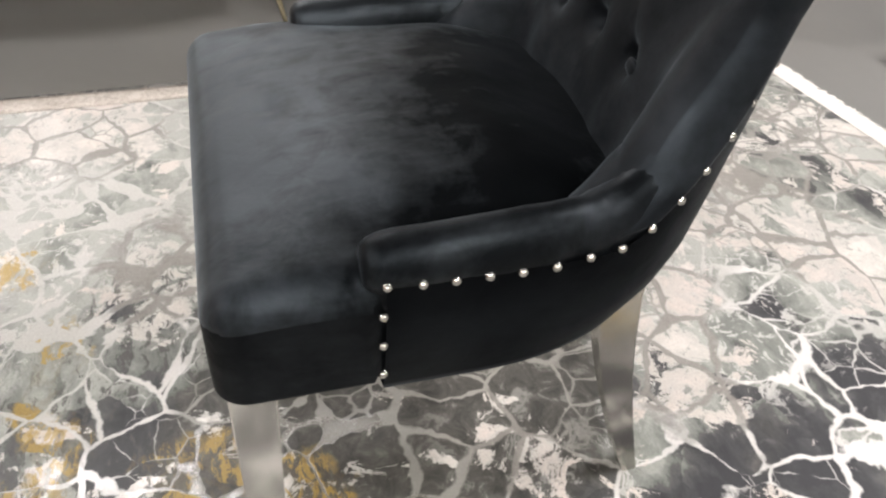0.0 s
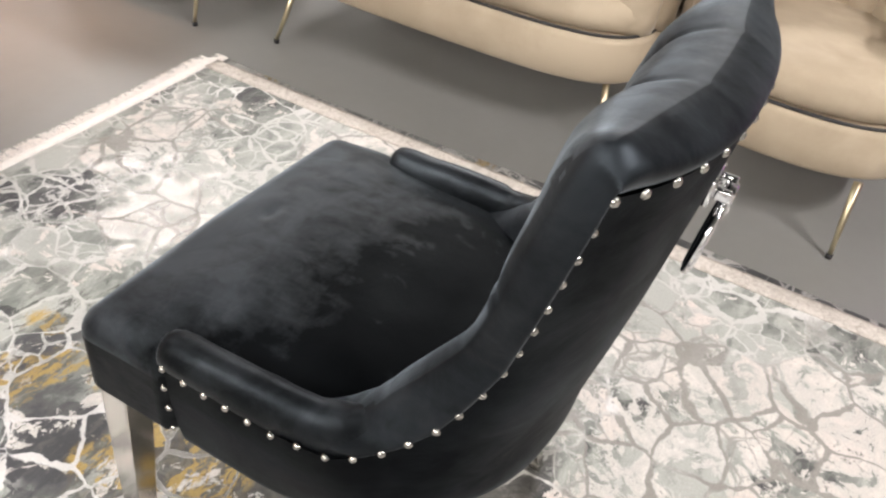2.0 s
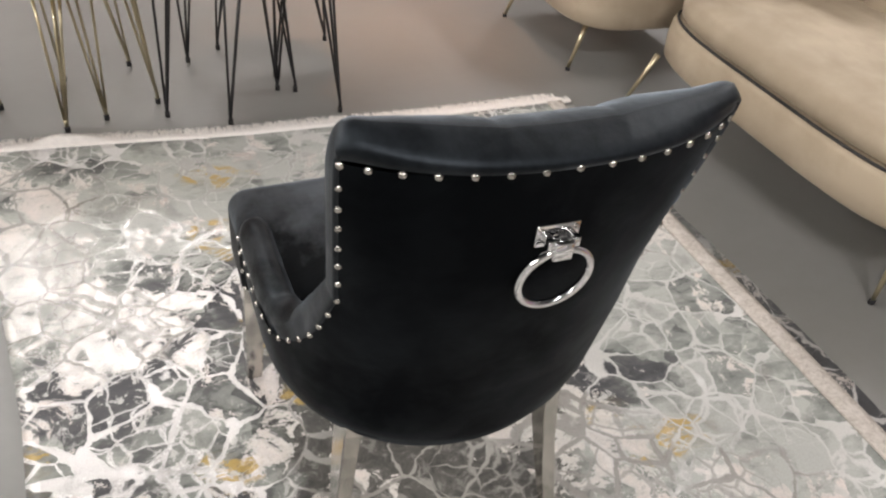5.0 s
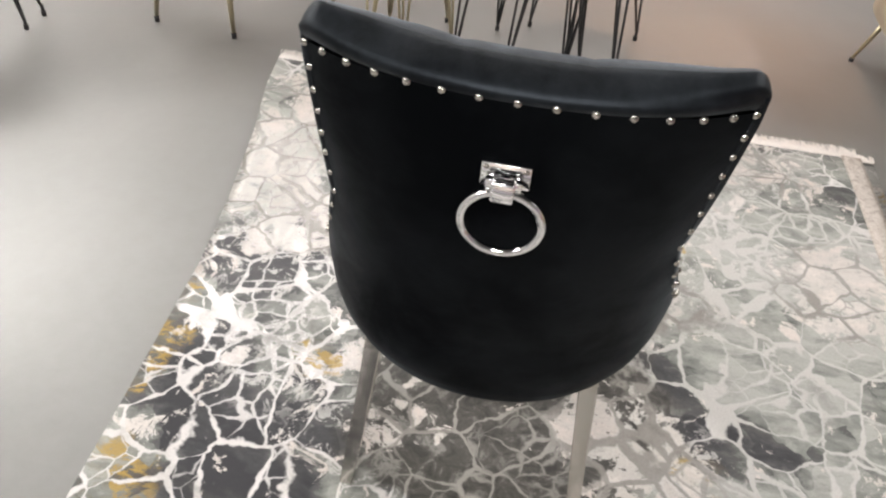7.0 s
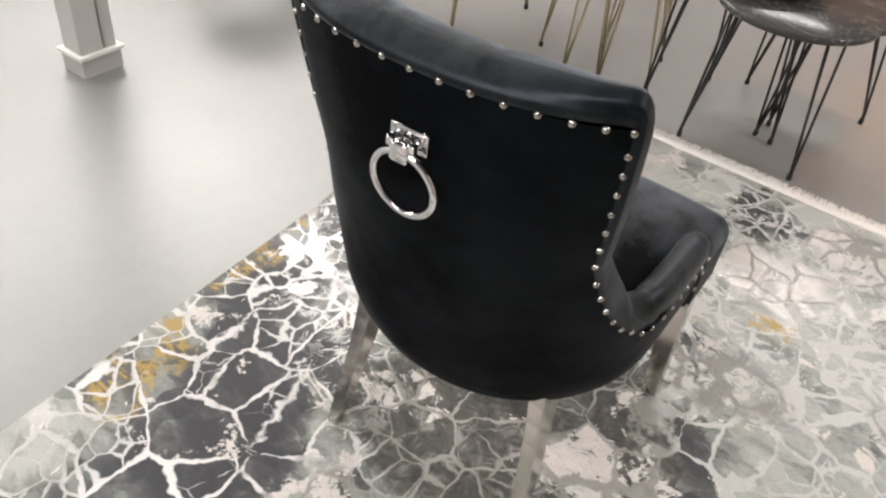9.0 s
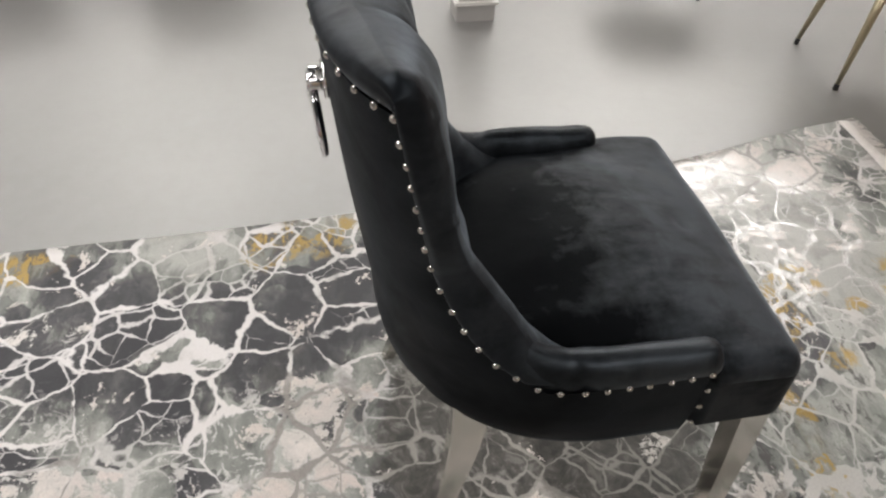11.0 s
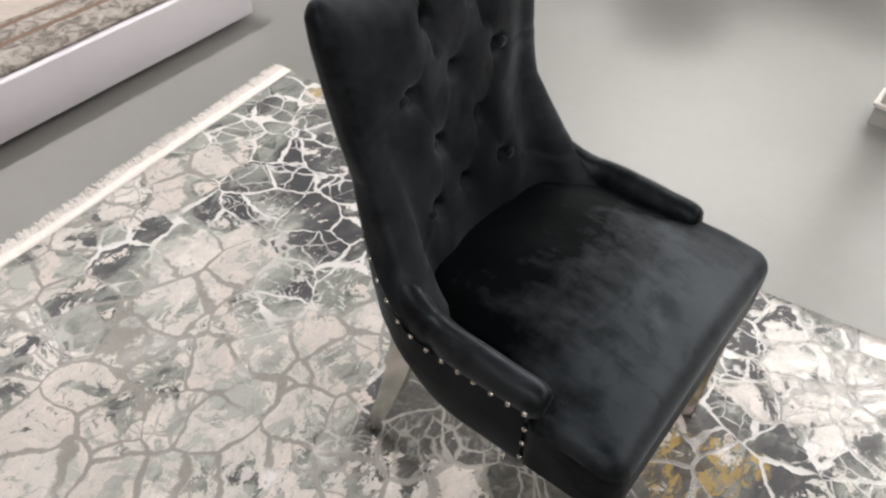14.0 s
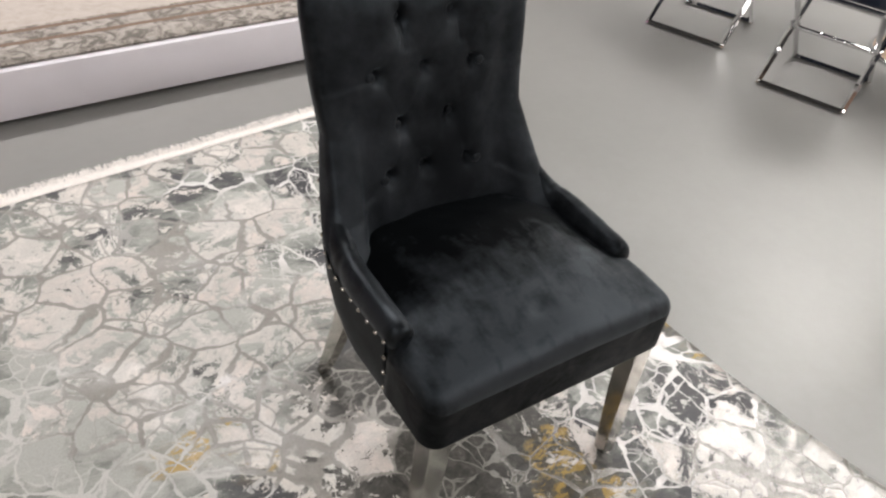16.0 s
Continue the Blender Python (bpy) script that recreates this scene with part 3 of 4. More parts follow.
bm = box(bmesh.new(), (X0 - 0.2, Y0 - 0.2, -0.1), (X1 + 0.2, Y1 + 0.2, 0.0))
tagged(part("floor", bm, FLOOR, smooth=False), "pale grey sealed screed floor with a soft shine", "floor", kind="structure")
bm = box(bmesh.new(), (X0 - 0.2, Y0 - 0.2, CEILING), (X1 + 0.2, Y1 + 0.2, CEILING + 0.1))
tagged(part("ceiling", bm, CEIL, smooth=False), "plain dark painted showroom ceiling", "ceiling", kind="structure")
wall("wall_west", (X0 - 0.2, Y0 - 0.2, 0), (X0, Y1 + 0.2, CEILING), WALL, "plain grey painted showroom wall")
wall("wall_east", (X1, Y0 - 0.2, 0), (X1 + 0.2, Y1 + 0.2, CEILING), WALL, "plain grey painted showroom wall")
wall("wall_south", (X0, Y0 - 0.2, 0), (X1, Y0, CEILING), CLAY, "plain terracotta painted showroom wall")
wall("wall_north", (X0, Y1, 0), (X1, Y1 + 0.2, CEILING), WALL, "plain grey painted showroom wall")
# Every lamp gets a panel out of view, the added fill lamps too.
for x, y, sx, sy, watts, colour in LAMPS:
    lamp = root("ceiling_lamp", Matrix.Translation((x, y, CEILING)), "unseen white flat ceiling lamp panel, switched on", "ceiling lamp", "ceiling lamps")
    bm = box(bmesh.new(), (-sx / 2 - 0.03, -sy / 2 - 0.03, -0.05), (sx / 2 + 0.03, sy / 2 + 0.03, 0.0), 0.006)
    part("housing", bm, PLASTIC, lamp)
    bm = box(bmesh.new(), (-sx / 2, -sy / 2, -0.054), (sx / 2, sy / 2, -0.0505))
    part("diffuser", bm, LAMP_FACE, lamp, smooth=False)


# ---- rugs ----
def rug_sheet(outline, nx, ny, thick, lift):
    """A rug's pile: outline(u, v) gives the plan, lift(x, y) its rise from the floor."""
    bm = bmesh.new()
    top, low = [], []
    for j in range(ny + 1):
        rt, rl = [], []
        for i in range(nx + 1):
            x, y = outline(i / nx, j / ny)
            z = lift(x, y)
            rt.append(bm.verts.new((x, y, z + thick)))
            rl.append(bm.verts.new((x, y, z)))
        top.append(rt)
        low.append(rl)
    grid_faces(bm, top)
    grid_faces(bm, [r[::-1] for r in low])
    for j in range(ny):
        for c in (0, -1):
            bm.faces.new((top[j][c], top[j + 1][c], low[j + 1][c], low[j][c]))
    for i in range(nx):
        for r in (0, -1):
            bm.faces.new((top[r][i], top[r][i + 1], low[r][i + 1], low[r][i]))
    return bm


def fringe(line, out, length, thick, step, rng):
    """Loose cotton threads along a line of the rug's end."""
    bm = bmesh.new()
    n = int(1 / step)
    for i in range(n):
        u = (i + rng.random()) / n
        p = Vector(line(u))
        p.y += out * 0.012
        l = length * rng.uniform(0.75, 1.2)
        bend = rng.uniform(-0.35, 0.35)
        d = Vector((bend, out, 0)).normalized()
        side = Vector((d.y, -d.x, 0)) * thick
        rise = rng.uniform(0.0, 0.006)
        a, b, c = p + Vector((0, 0, 0.004)), p + d * l * 0.55 + Vector((0, 0, rise)), p + d * l + Vector((rng.uniform(-0.006, 0.006), 0, max(-p.z, -0.004) * 0.6))
        vs = [[bm.verts.new(q + s) for s in (-side * k, Vector((0, 0, thick * 1.2)) * k, side * k)] for q, k in ((a, 1.0), (b, 0.9), (c, 0.5))]
        for r0, r1 in zip(vs, vs[1:]):
            bm.faces.new((r0[0], r0[1], r1[1], r1[0]))
            bm.faces.new((r0[1], r0[2], r1[2], r1[1]))
    return bm


def heading(line, out, width, curl):
    """The closely woven white band from which the threads hang; curl lifts a short stretch of it."""
    bm = bmesh.new()
    rows = []
    for i in range(161):
        u = i / 160
        p = Vector(line(u))
        reach = width * (1 + 0.22 * noise.noise(Vector((u * 34, out, 0.3))) + 0.10 * noise.noise(Vector((u * 120, out, 2.3))))
        turn = curl * soft_step((u - 0.79) / 0.05) * (1 - soft_step((u - 0.87) / 0.05))
        row = []
        for k, z in ((0.0, 0.001), (0.0, 0.0095), (0.35, 0.0100), (0.75, 0.0075 + turn * 0.6), (1.0, 0.0025 + turn), (1.0, -0.0005 + turn)):
            row.append(bm.verts.new((p.x, p.y + out * (reach * k * (1 + 6 * turn) - 0.004), max(0.001, p.z + z))))
        rows.append(row)
    grid_faces(bm, rows)
    return bm


RUG_Y0, RUG_Y1 = -1.215, 1.258
RUG_SIDE = [(-1.30, (0.872,)), (-1.04, (0.838,)), (-0.78, (0.780,)), (-0.5, (0.732,)), (-0.23, (0.694,)), (0.2, (0.666,)), (0.65, (0.640,)), (1.36, (0.630,))]


def rug_plan(u, v):
    """The rug lies a little askew: its far end slants and its free side bows out."""
    left = -1.005
    y = RUG_Y0 + (RUG_Y1 - RUG_Y0) * v
    right = table(y, RUG_SIDE)[0]
    x = left + (right - left) * u
    return x, y + 0.12 * x * soft_step((v - 0.55) / 0.45) + 0.010 * math.sin(u * 5.0) * (1 - v)


def rug_lift(x, y):
    curl = max(0.0, (x - 0.08) / 0.64) * max(0.0, (-y - 0.52) / 0.65)
    return 0.006 + 0.016 * min(1.15, curl) ** 1.35 + 0.0015 * math.sin(x * 9) * math.sin(y * 7)


RNG = random.Random(5)
rug = root("rug", Matrix(), "grey and bone marble-patterned rug with ochre stains and white fringes", "rug")
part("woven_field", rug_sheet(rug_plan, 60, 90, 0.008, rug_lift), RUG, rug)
for v, out in ((0.0, -1), (1.0, 1)):
    part("fringe", fringe(lambda u: (*rug_plan(u, v), rug_lift(*rug_plan(u, v)) + 0.002), out, 0.058, 0.0016, 1 / 1500, RNG), FRINGE, rug, "loose white cotton fringe")
    part("heading_band", heading(lambda u: (*rug_plan(u, v), rug_lift(*rug_plan(u, v))), out, 0.042, 0.020 if out < 0 else 0.0), FRINGE, rug, "woven white cotton band")


def border_plan(a, b):
    x, y = rug_plan(0.0, b)
    return x - 0.004 + 0.058 * a, y


part("border", rug_sheet(border_plan, 4, 90, 0.006, lambda x, y: rug_lift(x, y) + 0.006), BORDER, rug, "beige embossed chenille border")


def under_plan(u, v):
    y = -1.20 + 2.36 * v
    return -1.052 + 0.012 * math.sin(v * 9.0) + 0.5 * u, y


under = root("under_rug", Matrix(), "grey marbled rug lying partly beneath another rug", "rug")
part("woven_field", rug_sheet(under_plan, 6, 60, 0.005, lambda x, y: 0.0), UNDER_RUG, under)
part("fringe", fringe(lambda u: (*under_plan(u, 0), 0.003), -1, 0.05, 0.0022, 1 / 300, RNG), FRINGE, under, "loose white cotton fringe")

# ---- the velvet chair ----
SECTION = [(0.338, (0.258, 0.262, -0.02, 2.1)), (0.38, (0.266, 0.281, 0.0, 2.2)), (0.42, (0.270, 0.289, 0.01, 2.3)), (0.482, (0.273, 0.294, 0.02, 2.4)), (0.568, (0.264, 0.31, 0.07, 2.4)), (0.666, (0.258, 0.326, 0.10, 2.4)), (0.888, (0.313, 0.3555, 0.10, 2.4)), (0.985, (0.338, 0.367, 0.10, 2.4))]
EDGE = [(0.40, (14.0,)), (0.482, (14.0,)), (0.50, (19.0,)), (0.53, (25.0,)), (0.568, (30.0,)), (0.61, (34.0,)), (0.666, (37.9,)), (0.73, (41.0,)), (0.794, (43.7,)), (0.888, (47.3,)), (0.985, (49.0,))]
STUD_TOP, BODY_LOW, ARM_FRONT = 0.885, 0.338, -0.118


def shell(z, deg):
    """The outer shell's plan at a height: deg 0 at the side, 90 at the middle of the back; past 90 the other side."""
    w, back, y0, n = table(z, SECTION)
    mirror = -1 if deg > 90 else 1
    a = radians(180 - deg if deg > 90 else deg)
    c, s = math.cos(a), math.sin(a)
    x = w * math.copysign(abs(c) ** (2 / n), c)
    return Vector((mirror * x, y0 + (back - y0) * math.copysign(abs(s) ** (2 / n), s), z))


def shell_in(z, deg):
    a, b = shell(z, deg - 0.5), shell(z, deg + 0.5)
    t = (b - a).normalized()
    return Vector((-t.y, t.x, 0))


def edge_deg(z):
    return table(z, EDGE)[0]


chair = root("dining_chair", Matrix(), "black velvet dining chair with nailheads, tufted back and steel legs", "chair")

# outer shell: lower band round the arms and the back, upper field of the back
bm = bmesh.new()
NV = 44
lows = [BODY_LOW - 0.004, BODY_LOW, 0.346, 0.360, 0.38, 0.40, 0.42, 0.45, 0.482]
rows = []
for z in lows:
    w, back, y0, n = table(max(z, BODY_LOW), SECTION)
    inset = 0.012 if z < BODY_LOW else 0.0
    half = [Vector((w - inset, y, z)) for y in (ARM_FRONT, -0.06)]
    for k in range(12):
        p = shell(max(z, BODY_LOW), 14.0 * (k + 0.2) / 12.2)
        half.append(Vector((p.x - inset, p.y, z)))
    rest = []
    for k in range(NV + 1):
        deg = 14 + (180 - 28) * k / NV
        p = shell(max(z, BODY_LOW), deg) + shell_in(max(z, BODY_LOW), deg) * inset
        rest.append(Vector((p.x, p.y, z)))
    pts = half + rest + [Vector((-p.x, p.y, p.z)) for p in reversed(half)]
    row = [bm.verts.new(p) for p in pts]
    rows.append(row)
grid_faces(bm, rows)
bm.faces.new(rows[0][::-1])
upper = [rows[-1][14:14 + NV + 1]]
for i in range(1, 29):
    z = 0.482 + (STUD_TOP - 0.482) * i / 28
    e = edge_deg(z)
    upper.append([bm.verts.new(shell(z, e + (180 - 2 * e) * k / NV)) for k in range(NV + 1)])
grid_faces(bm, upper)
part("outer_shell", bm, SHADED_SHELL_VELVET, chair, "plain smooth black velvet outside panel, coloured darker for shade")

def shell_room(z, y):
    """Half the shell's width at a height and depth."""
    w, back, y0, n = table(max(z, BODY_LOW), SECTION)
    return w * max(0.0, 1 - min(1.0, max(0.0, y - y0) / (back - y0)) ** n) ** (1 / n)


# seat
SEAT_LOW, SEAT_TOP = 0.356, 0.487


def seat_shape(p):
    x, y, z = p
    k = (z + 0.066) / 0.132
    y += -0.0175
    if y > -0.12:
        pull = min(1.0, (y + 0.12) / 0.30)
        x *= 1 - 0.10 * pull - 0.10 * max(0.0, (y - 0.02) / 0.16) ** 2
    if y > 0.02:
        w, back, y0, n = table(0.37, SECTION)
        room = 0.95 * w * max(0.0, 1 - ((min(y, back * 0.94) - y0) / (back - y0)) ** n) ** (1 / n)
        x = max(-room, min(room, x))
        y = min(y, back * 0.9)
    if y > -0.128 and k < 0.9:
        x = max(0.008 - table(z + 0.4215, SECTION)[0], min(table(z + 0.4215, SECTION)[0] - 0.008, x))
    crown = 0.038 * (1 - (x / 0.29) ** 2) * (1 - ((y + 0.03) / 0.27) ** 2) * max(0.0, min(1.0, (k - 0.35) / 0.6)) ** 1.5
    slope = -0.006 * max(0.0, (-0.1 - y) / 0.17)
    dimple = 0.010 * math.exp(-((x + 0.004) ** 2 + (y + 0.189) ** 2) / 0.00017)
    dent = -dimple + 0.004 * noise.noise(Vector((x * 9, y * 9, 1.7)))
    slope -= 0.015 * soft_step((abs(x) - 0.15) / 0.10) * soft_step((y + 0.20) / 0.20) + 0.016 * soft_step((y - 0.02) / 0.14)
    return Vector((x, y, z + (SEAT_LOW + SEAT_TOP) / 2 + max(0.0, crown) + (slope + dent) * k))


bm = rounded_box((0.547, 0.512, 0.131), 0.034, 64, seat_shape, 0.012)
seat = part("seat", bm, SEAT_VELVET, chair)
# Steep seat faces take the darker copy, as if in shade.
seat.data.materials.append(SHADED_SIDE_VELVET)
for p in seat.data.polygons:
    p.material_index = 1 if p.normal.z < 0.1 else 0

# arms: padded rolls with a rounded front end
def arm(side):
    """A padded roll that starts with a rounded front, runs along the nails and sinks into the wing."""
    bm = bmesh.new()
    rows = []
    path = [(0.2745, -0.1375, 0.483, 0, 0.0), (0.2745, -0.1372, 0.483, 0, 0.50), (0.2745, -0.1350, 0.483, 0, 0.72), (0.2745, -0.1295, 0.483, 0, 0.87), (0.2745, -0.120, 0.483, 0, 0.96), (0.2745, -0.106, 0.483, 0, 1.0), (0.2745, -0.07, 0.482, 0, 1.0), (0.2745, -0.04, 0.482, 0, 1.0), (0.2745, -0.01, 0.481, 0, 1.0),
            (0.2740, 0.015, 0.481, 0, 1.0), (0.2735, 0.03, 0.481, 0, 1.0)] + [(0.2735 - 0.0095 * u ** 1.4, 0.03 + 0.07 * u, 0.481 + 0.005 * u ** 2, 20 * u ** 2, 1.0) for u in (k / 14 for k in range(1, 15))] + [(0.2595, 0.125, 0.4935, 26, 1.0), (0.253, 0.147, 0.507, 33, 1.0), (0.2465, 0.166, 0.523, 40, 0.97), (0.238, 0.182, 0.540, 44, 0.85), (0.226, 0.198, 0.556, 46, 0.6)]
    for i, (x, y, z, lean, k) in enumerate(path):
        up = Vector((0, -math.sin(radians(lean)), math.cos(radians(lean))))
        cut = k if i < 6 else 1.0
        mid = Vector((x - 0.027, y, z)) - up * 0.005
        row = []
        for j in range(21):
            a = -72 + 324 * j / 20
            ca, sa = math.cos(radians(a)), math.sin(radians(a))
            px = 0.0275 * k * math.copysign(abs(ca) ** 0.85, ca)
            rise = ((0.050 - 0.008 * soft_step((0.02 - y) / 0.12)) * k if sa > 0 else 0.05 * cut ** 0.3 * (1 - 0.2 * max(0, i - 25) ** 0.8)) * sa
            fan = 0.030 * (1 - sa)
            crease = 0.0020 * math.exp(-((y + fan - 0.078) / 0.012) ** 2)
            low = max(0.0, min(1.0, (0.2 - sa) / 0.3))
            px -= 0.006 * low * low * (3 - 2 * low) * (ca > 0)
            px += 0.0015 * noise.noise(Vector((y * 30, a * 0.03, side)))
            q = mid + Vector((px - crease * ca, 0, 0)) + up * (rise - crease * max(0.0, sa))
            if q.y > 0.04 and (q.z < 0.483 or q.y > shell(q.z, edge_deg(q.z)).y - 0.004):
                w, back, y0, n = table(max(q.z, BODY_LOW), SECTION)
                room = w * max(0.0, 1 - (max(0.0, q.y - y0) / (back - y0)) ** n) ** (1 / n) - 0.005
                q.x = min(q.x, room)
            row.append(bm.verts.new((side * q.x, q.y, q.z)))
        rows.append(row)
    grid_faces(bm, rows)
    bm.faces.new(rows[0])
    bm.faces.new(rows[-1][::-1])
    part("arm", bm, ARM_VELVET, chair, "padded velvet arm roll")


arm(1)
arm(-1)

# backrest: a padded field on the shell with a rolled edge, pulled in at the buttons
ROWS = [(0.572, (-0.116, -0.016, 0.098)), (0.668, (-0.078, 0.048)), (0.764, (-0.130, -0.011, 0.104)), (0.858, (-0.070, 0.052)), (0.915, (-0.125, 0.0, 0.125))]
BUTTONS = [(x, z) for z, xs in ROWS for x in xs]
FOLDS = [((a, z0), (b, z1)) for (z0, low), (z1, up) in zip(ROWS, ROWS[1:]) for a in low for b in up if abs(a - b) < 0.085]


def tuft(x, z):
    d = 0.0
    for bx, bz in BUTTONS:
        r2 = (x - bx) ** 2 + (z - bz) ** 2
        d += 0.022 * math.exp(-r2 / 0.00016) + 0.008 * math.exp(-r2 / 0.0010)
    best = 1.0
    for (ax, az), (cx, cz) in FOLDS:
        ux, uz = cx - ax, cz - az
        k = max(0.0, min(1.0, ((x - ax) * ux + (z - az) * uz) / (ux * ux + uz * uz)))
        far = min(1.0, 2 * min(k, 1 - k))
        best = min(best, math.hypot(x - ax - k * ux, z - az - k * uz) + 0.007 * far * far)
    return d + 0.0015 * math.exp(-(best / 0.006) ** 2) + 0.0006 * math.exp(-(best / 0.016) ** 2)


# pleats that run from the outer buttons to the rim, and the seam above the arm
PLEATS = [((0.135, 0.762), (0.235, 0.742)), ((0.175, 0.552), (0.26, 0.530))]
HALF, SIDE_OVER, TOP_OVER, CORNER = 0.255, 0.014, 0.029, 0.046
BACK_TOP = STUD_TOP - 0.001 + TOP_OVER


def rim_lift(z):
    """How far the rim stands off the shell, as a part of the padding: little above the arm, which tucks in under it."""
    return 0.42 - 0.34 * soft_step((0.580 - z) / 0.065)


def back_point(dx, dy, mirror, lift=None, turn=0.0):
    """The padded back: dx and dy run inwards from its outline at the side and at the top; lift is the rise from the shell as a part of the padding."""
    inner = min(dx, dy)
    if dx < CORNER and dy < CORNER:
        p, q = 1 - dx / CORNER, 1 - dy / CORNER
        p, q = p * math.sqrt(1 - q * q / 2), q * math.sqrt(1 - p * p / 2)
        dx, dy = CORNER * (1 - p), CORNER * (1 - q)
        inner = CORNER * (1 - math.hypot(p, q))
    near = max(0.0, min(1.0, inner / CORNER))
    z = BACK_TOP - dy
    e = edge_deg(z)
    deg = e + (dx - SIDE_OVER) / HALF * (90 - e)
    p = shell(z, min(deg, 90.0))
    n_in = shell_in(z, min(deg, 90.0))
    k = 0.15 + 0.40 * near
    f = (n_in * k + Vector((0, -1, 0)) * (1 - k)).normalized()
    low = max(0.0, min(1.0, (0.75 - z) / 0.27))
    wing = soft_step((75 - deg) / 35)
    high = soft_step((z - 0.78) / 0.14)
    upper = soft_step((z - 0.57) / 0.15)
    depth = 0.085 + (0.030 + 0.020 * low) * (1 - wing) + (0.020 * low ** 2 - 0.008 - 0.024 * upper) * wing - 0.012 * high
    front = lift is None
    if front:
        low_rim = rim_lift(z)
        lift = low_rim + (1 - low_rim) * math.sqrt(1 - (1 - near) ** 2)
        puff = 0.73 * max(0.0, 1 - 2 * near)
    else:
        puff = math.sin(math.pi * min(1.0, (turn + 0.35) / 1.35))
    t = depth * lift
    x = mirror * p.x
    if front and near > 0.3:
        t -= tuft(x, z) * min(1.0, max(0.0, (min(dx, dy + 0.03) - 0.045) / 0.04))
        t += 0.006 * near
    if dy < 0.11:
        for seam in (-0.066, 0.068):
            t -= (0.005 * math.exp(-((x - seam) / 0.005) ** 2) + 0.003 * math.exp(-((x - seam) / 0.016) ** 2)) * lift
    if front:
        for (ax, az), (cx, cz) in PLEATS:
            ux, uz = cx - ax, cz - az
            k2 = max(0.0, min(1.0, ((abs(x) - ax) * ux + (z - az) * uz) / (ux * ux + uz * uz)))
            side_of = 1 if (abs(x) - ax - k2 * ux) * uz - (z - az - k2 * uz) * ux > 0 else -1
            gap = math.hypot(abs(x) - ax - k2 * ux, z - az - k2 * uz)
            t -= (0.0026 * math.exp(-(gap / 0.004) ** 2) - 0.0010 * side_of * math.exp(-((gap - 0.009) / 0.008) ** 2)) * min(1.0, lift)
    t += 0.003 * noise.noise(Vector((x * 14, z * 14, 3.1))) * near * front
    lean_out = (0.006 if mirror < 0 else -0.003) * soft_step((z - 0.60) / 0.2) * (1 - 0.6 * near) * soft_step((80 - deg) / 25)
    q = p + f * t - n_in * lean_out * (lift > 0.05) - n_in * (0.0070 if mirror > 0 else 0.0040) * puff * max(0.0, min(1.0, (62 - deg) / 14)) * max(0.0, min(1.0, (z - 0.54) / 0.08))
    if z < 0.535 and near < 0.9:
        q.x = min(q.x, shell_room(z, q.y) + 0.6 * (z - 0.500))
    q.z += 0.013 * soft_step((z - 0.86) / 0.05) * min(1.0, abs(q.x) / 0.22) ** 2
    return Vector((mirror * q.x, q.y, q.z))


rim = [0.0, 0.002, 0.005, 0.009, 0.014, 0.020, 0.027, 0.035, 0.043, 0.052, 0.061]
WIDE = HALF + SIDE_OVER
dx_list = rim + [0.061 + (WIDE - 0.061) * k / 52 for k in range(1, 53)]
dy_list = rim + [0.061 + (0.473 - 0.061) * k / 92 for k in range(1, 93)]
bm = bmesh.new()
rows = []
for dy in dy_list:
    left = [back_point(dx, dy, 1) for dx in dx_list]
    right = [back_point(dx, dy, -1) for dx in dx_list[:-1]]
    rows.append([bm.verts.new(p) for p in left + right[::-1]])
grid_faces(bm, rows)
# the rolled rim turns back to the nailed seam
border = [(0.0, dy, 1) for dy in dy_list[::-1]] + [(dx, 0.0, 1) for dx in dx_list[1:]] + [(dx, 0.0, -1) for dx in dx_list[-2::-1]] + [(0.0, dy, -1) for dy in dy_list[1:]]
edge_row = [row[0] for row in rows[::-1]] + rows[0][1:-1] + [row[-1] for row in rows]
rings = [edge_row]
for k in range(1, 9):
    u = k / 8
    rings.append([bm.verts.new(back_point(max(dx, SIDE_OVER * u), max(dy, TOP_OVER * u), mirror, rim_lift(BACK_TOP - dy) * (1 - math.sin(u * math.pi / 2)) - (0.075 if dy < 0.02 else 0.03) * math.sin(u * math.pi), u)) for dx, dy, mirror in border])
grid_faces(bm, rings)
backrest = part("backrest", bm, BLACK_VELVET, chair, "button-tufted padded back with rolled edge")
backrest.data.materials.append(SHADED_RIM_VELVET)
# Faces turned back or outwards get the copy with painted shade.
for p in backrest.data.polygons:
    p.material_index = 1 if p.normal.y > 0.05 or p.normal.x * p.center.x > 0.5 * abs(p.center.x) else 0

# buttons
bm = bmesh.new()
bmesh.ops.create_uvsphere(bm, u_segments=14, v_segments=8, radius=0.0095)
for v in bm.verts:
    v.co.y *= 0.5
button_mesh = mesh_of("button", bm, BLACK_VELVET)
for bx, bz in BUTTONS[:10]:
    best = None
    for dx in dx_list[8:]:
        p = back_point(dx, BACK_TOP - bz, 1 if bx >= 0 else -1)
        if best is None or abs(p.x - bx) < abs(best.x - bx):
            best = p
    b = twin("button", button_mesh, backrest, Matrix.Translation(best + Vector((0, -0.003, 0))))

# nailheads
bm = bmesh.new()
bmesh.ops.create_uvsphere(bm, u_segments=10, v_segments=6, radius=0.0047)
bmesh.ops.delete(bm, geom=[v for v in bm.verts if v.co.z < -0.002], context="VERTS")
for v in bm.verts:
    v.co.z *= 0.75
nail_mesh = mesh_of("nailhead", bm, NICKEL)


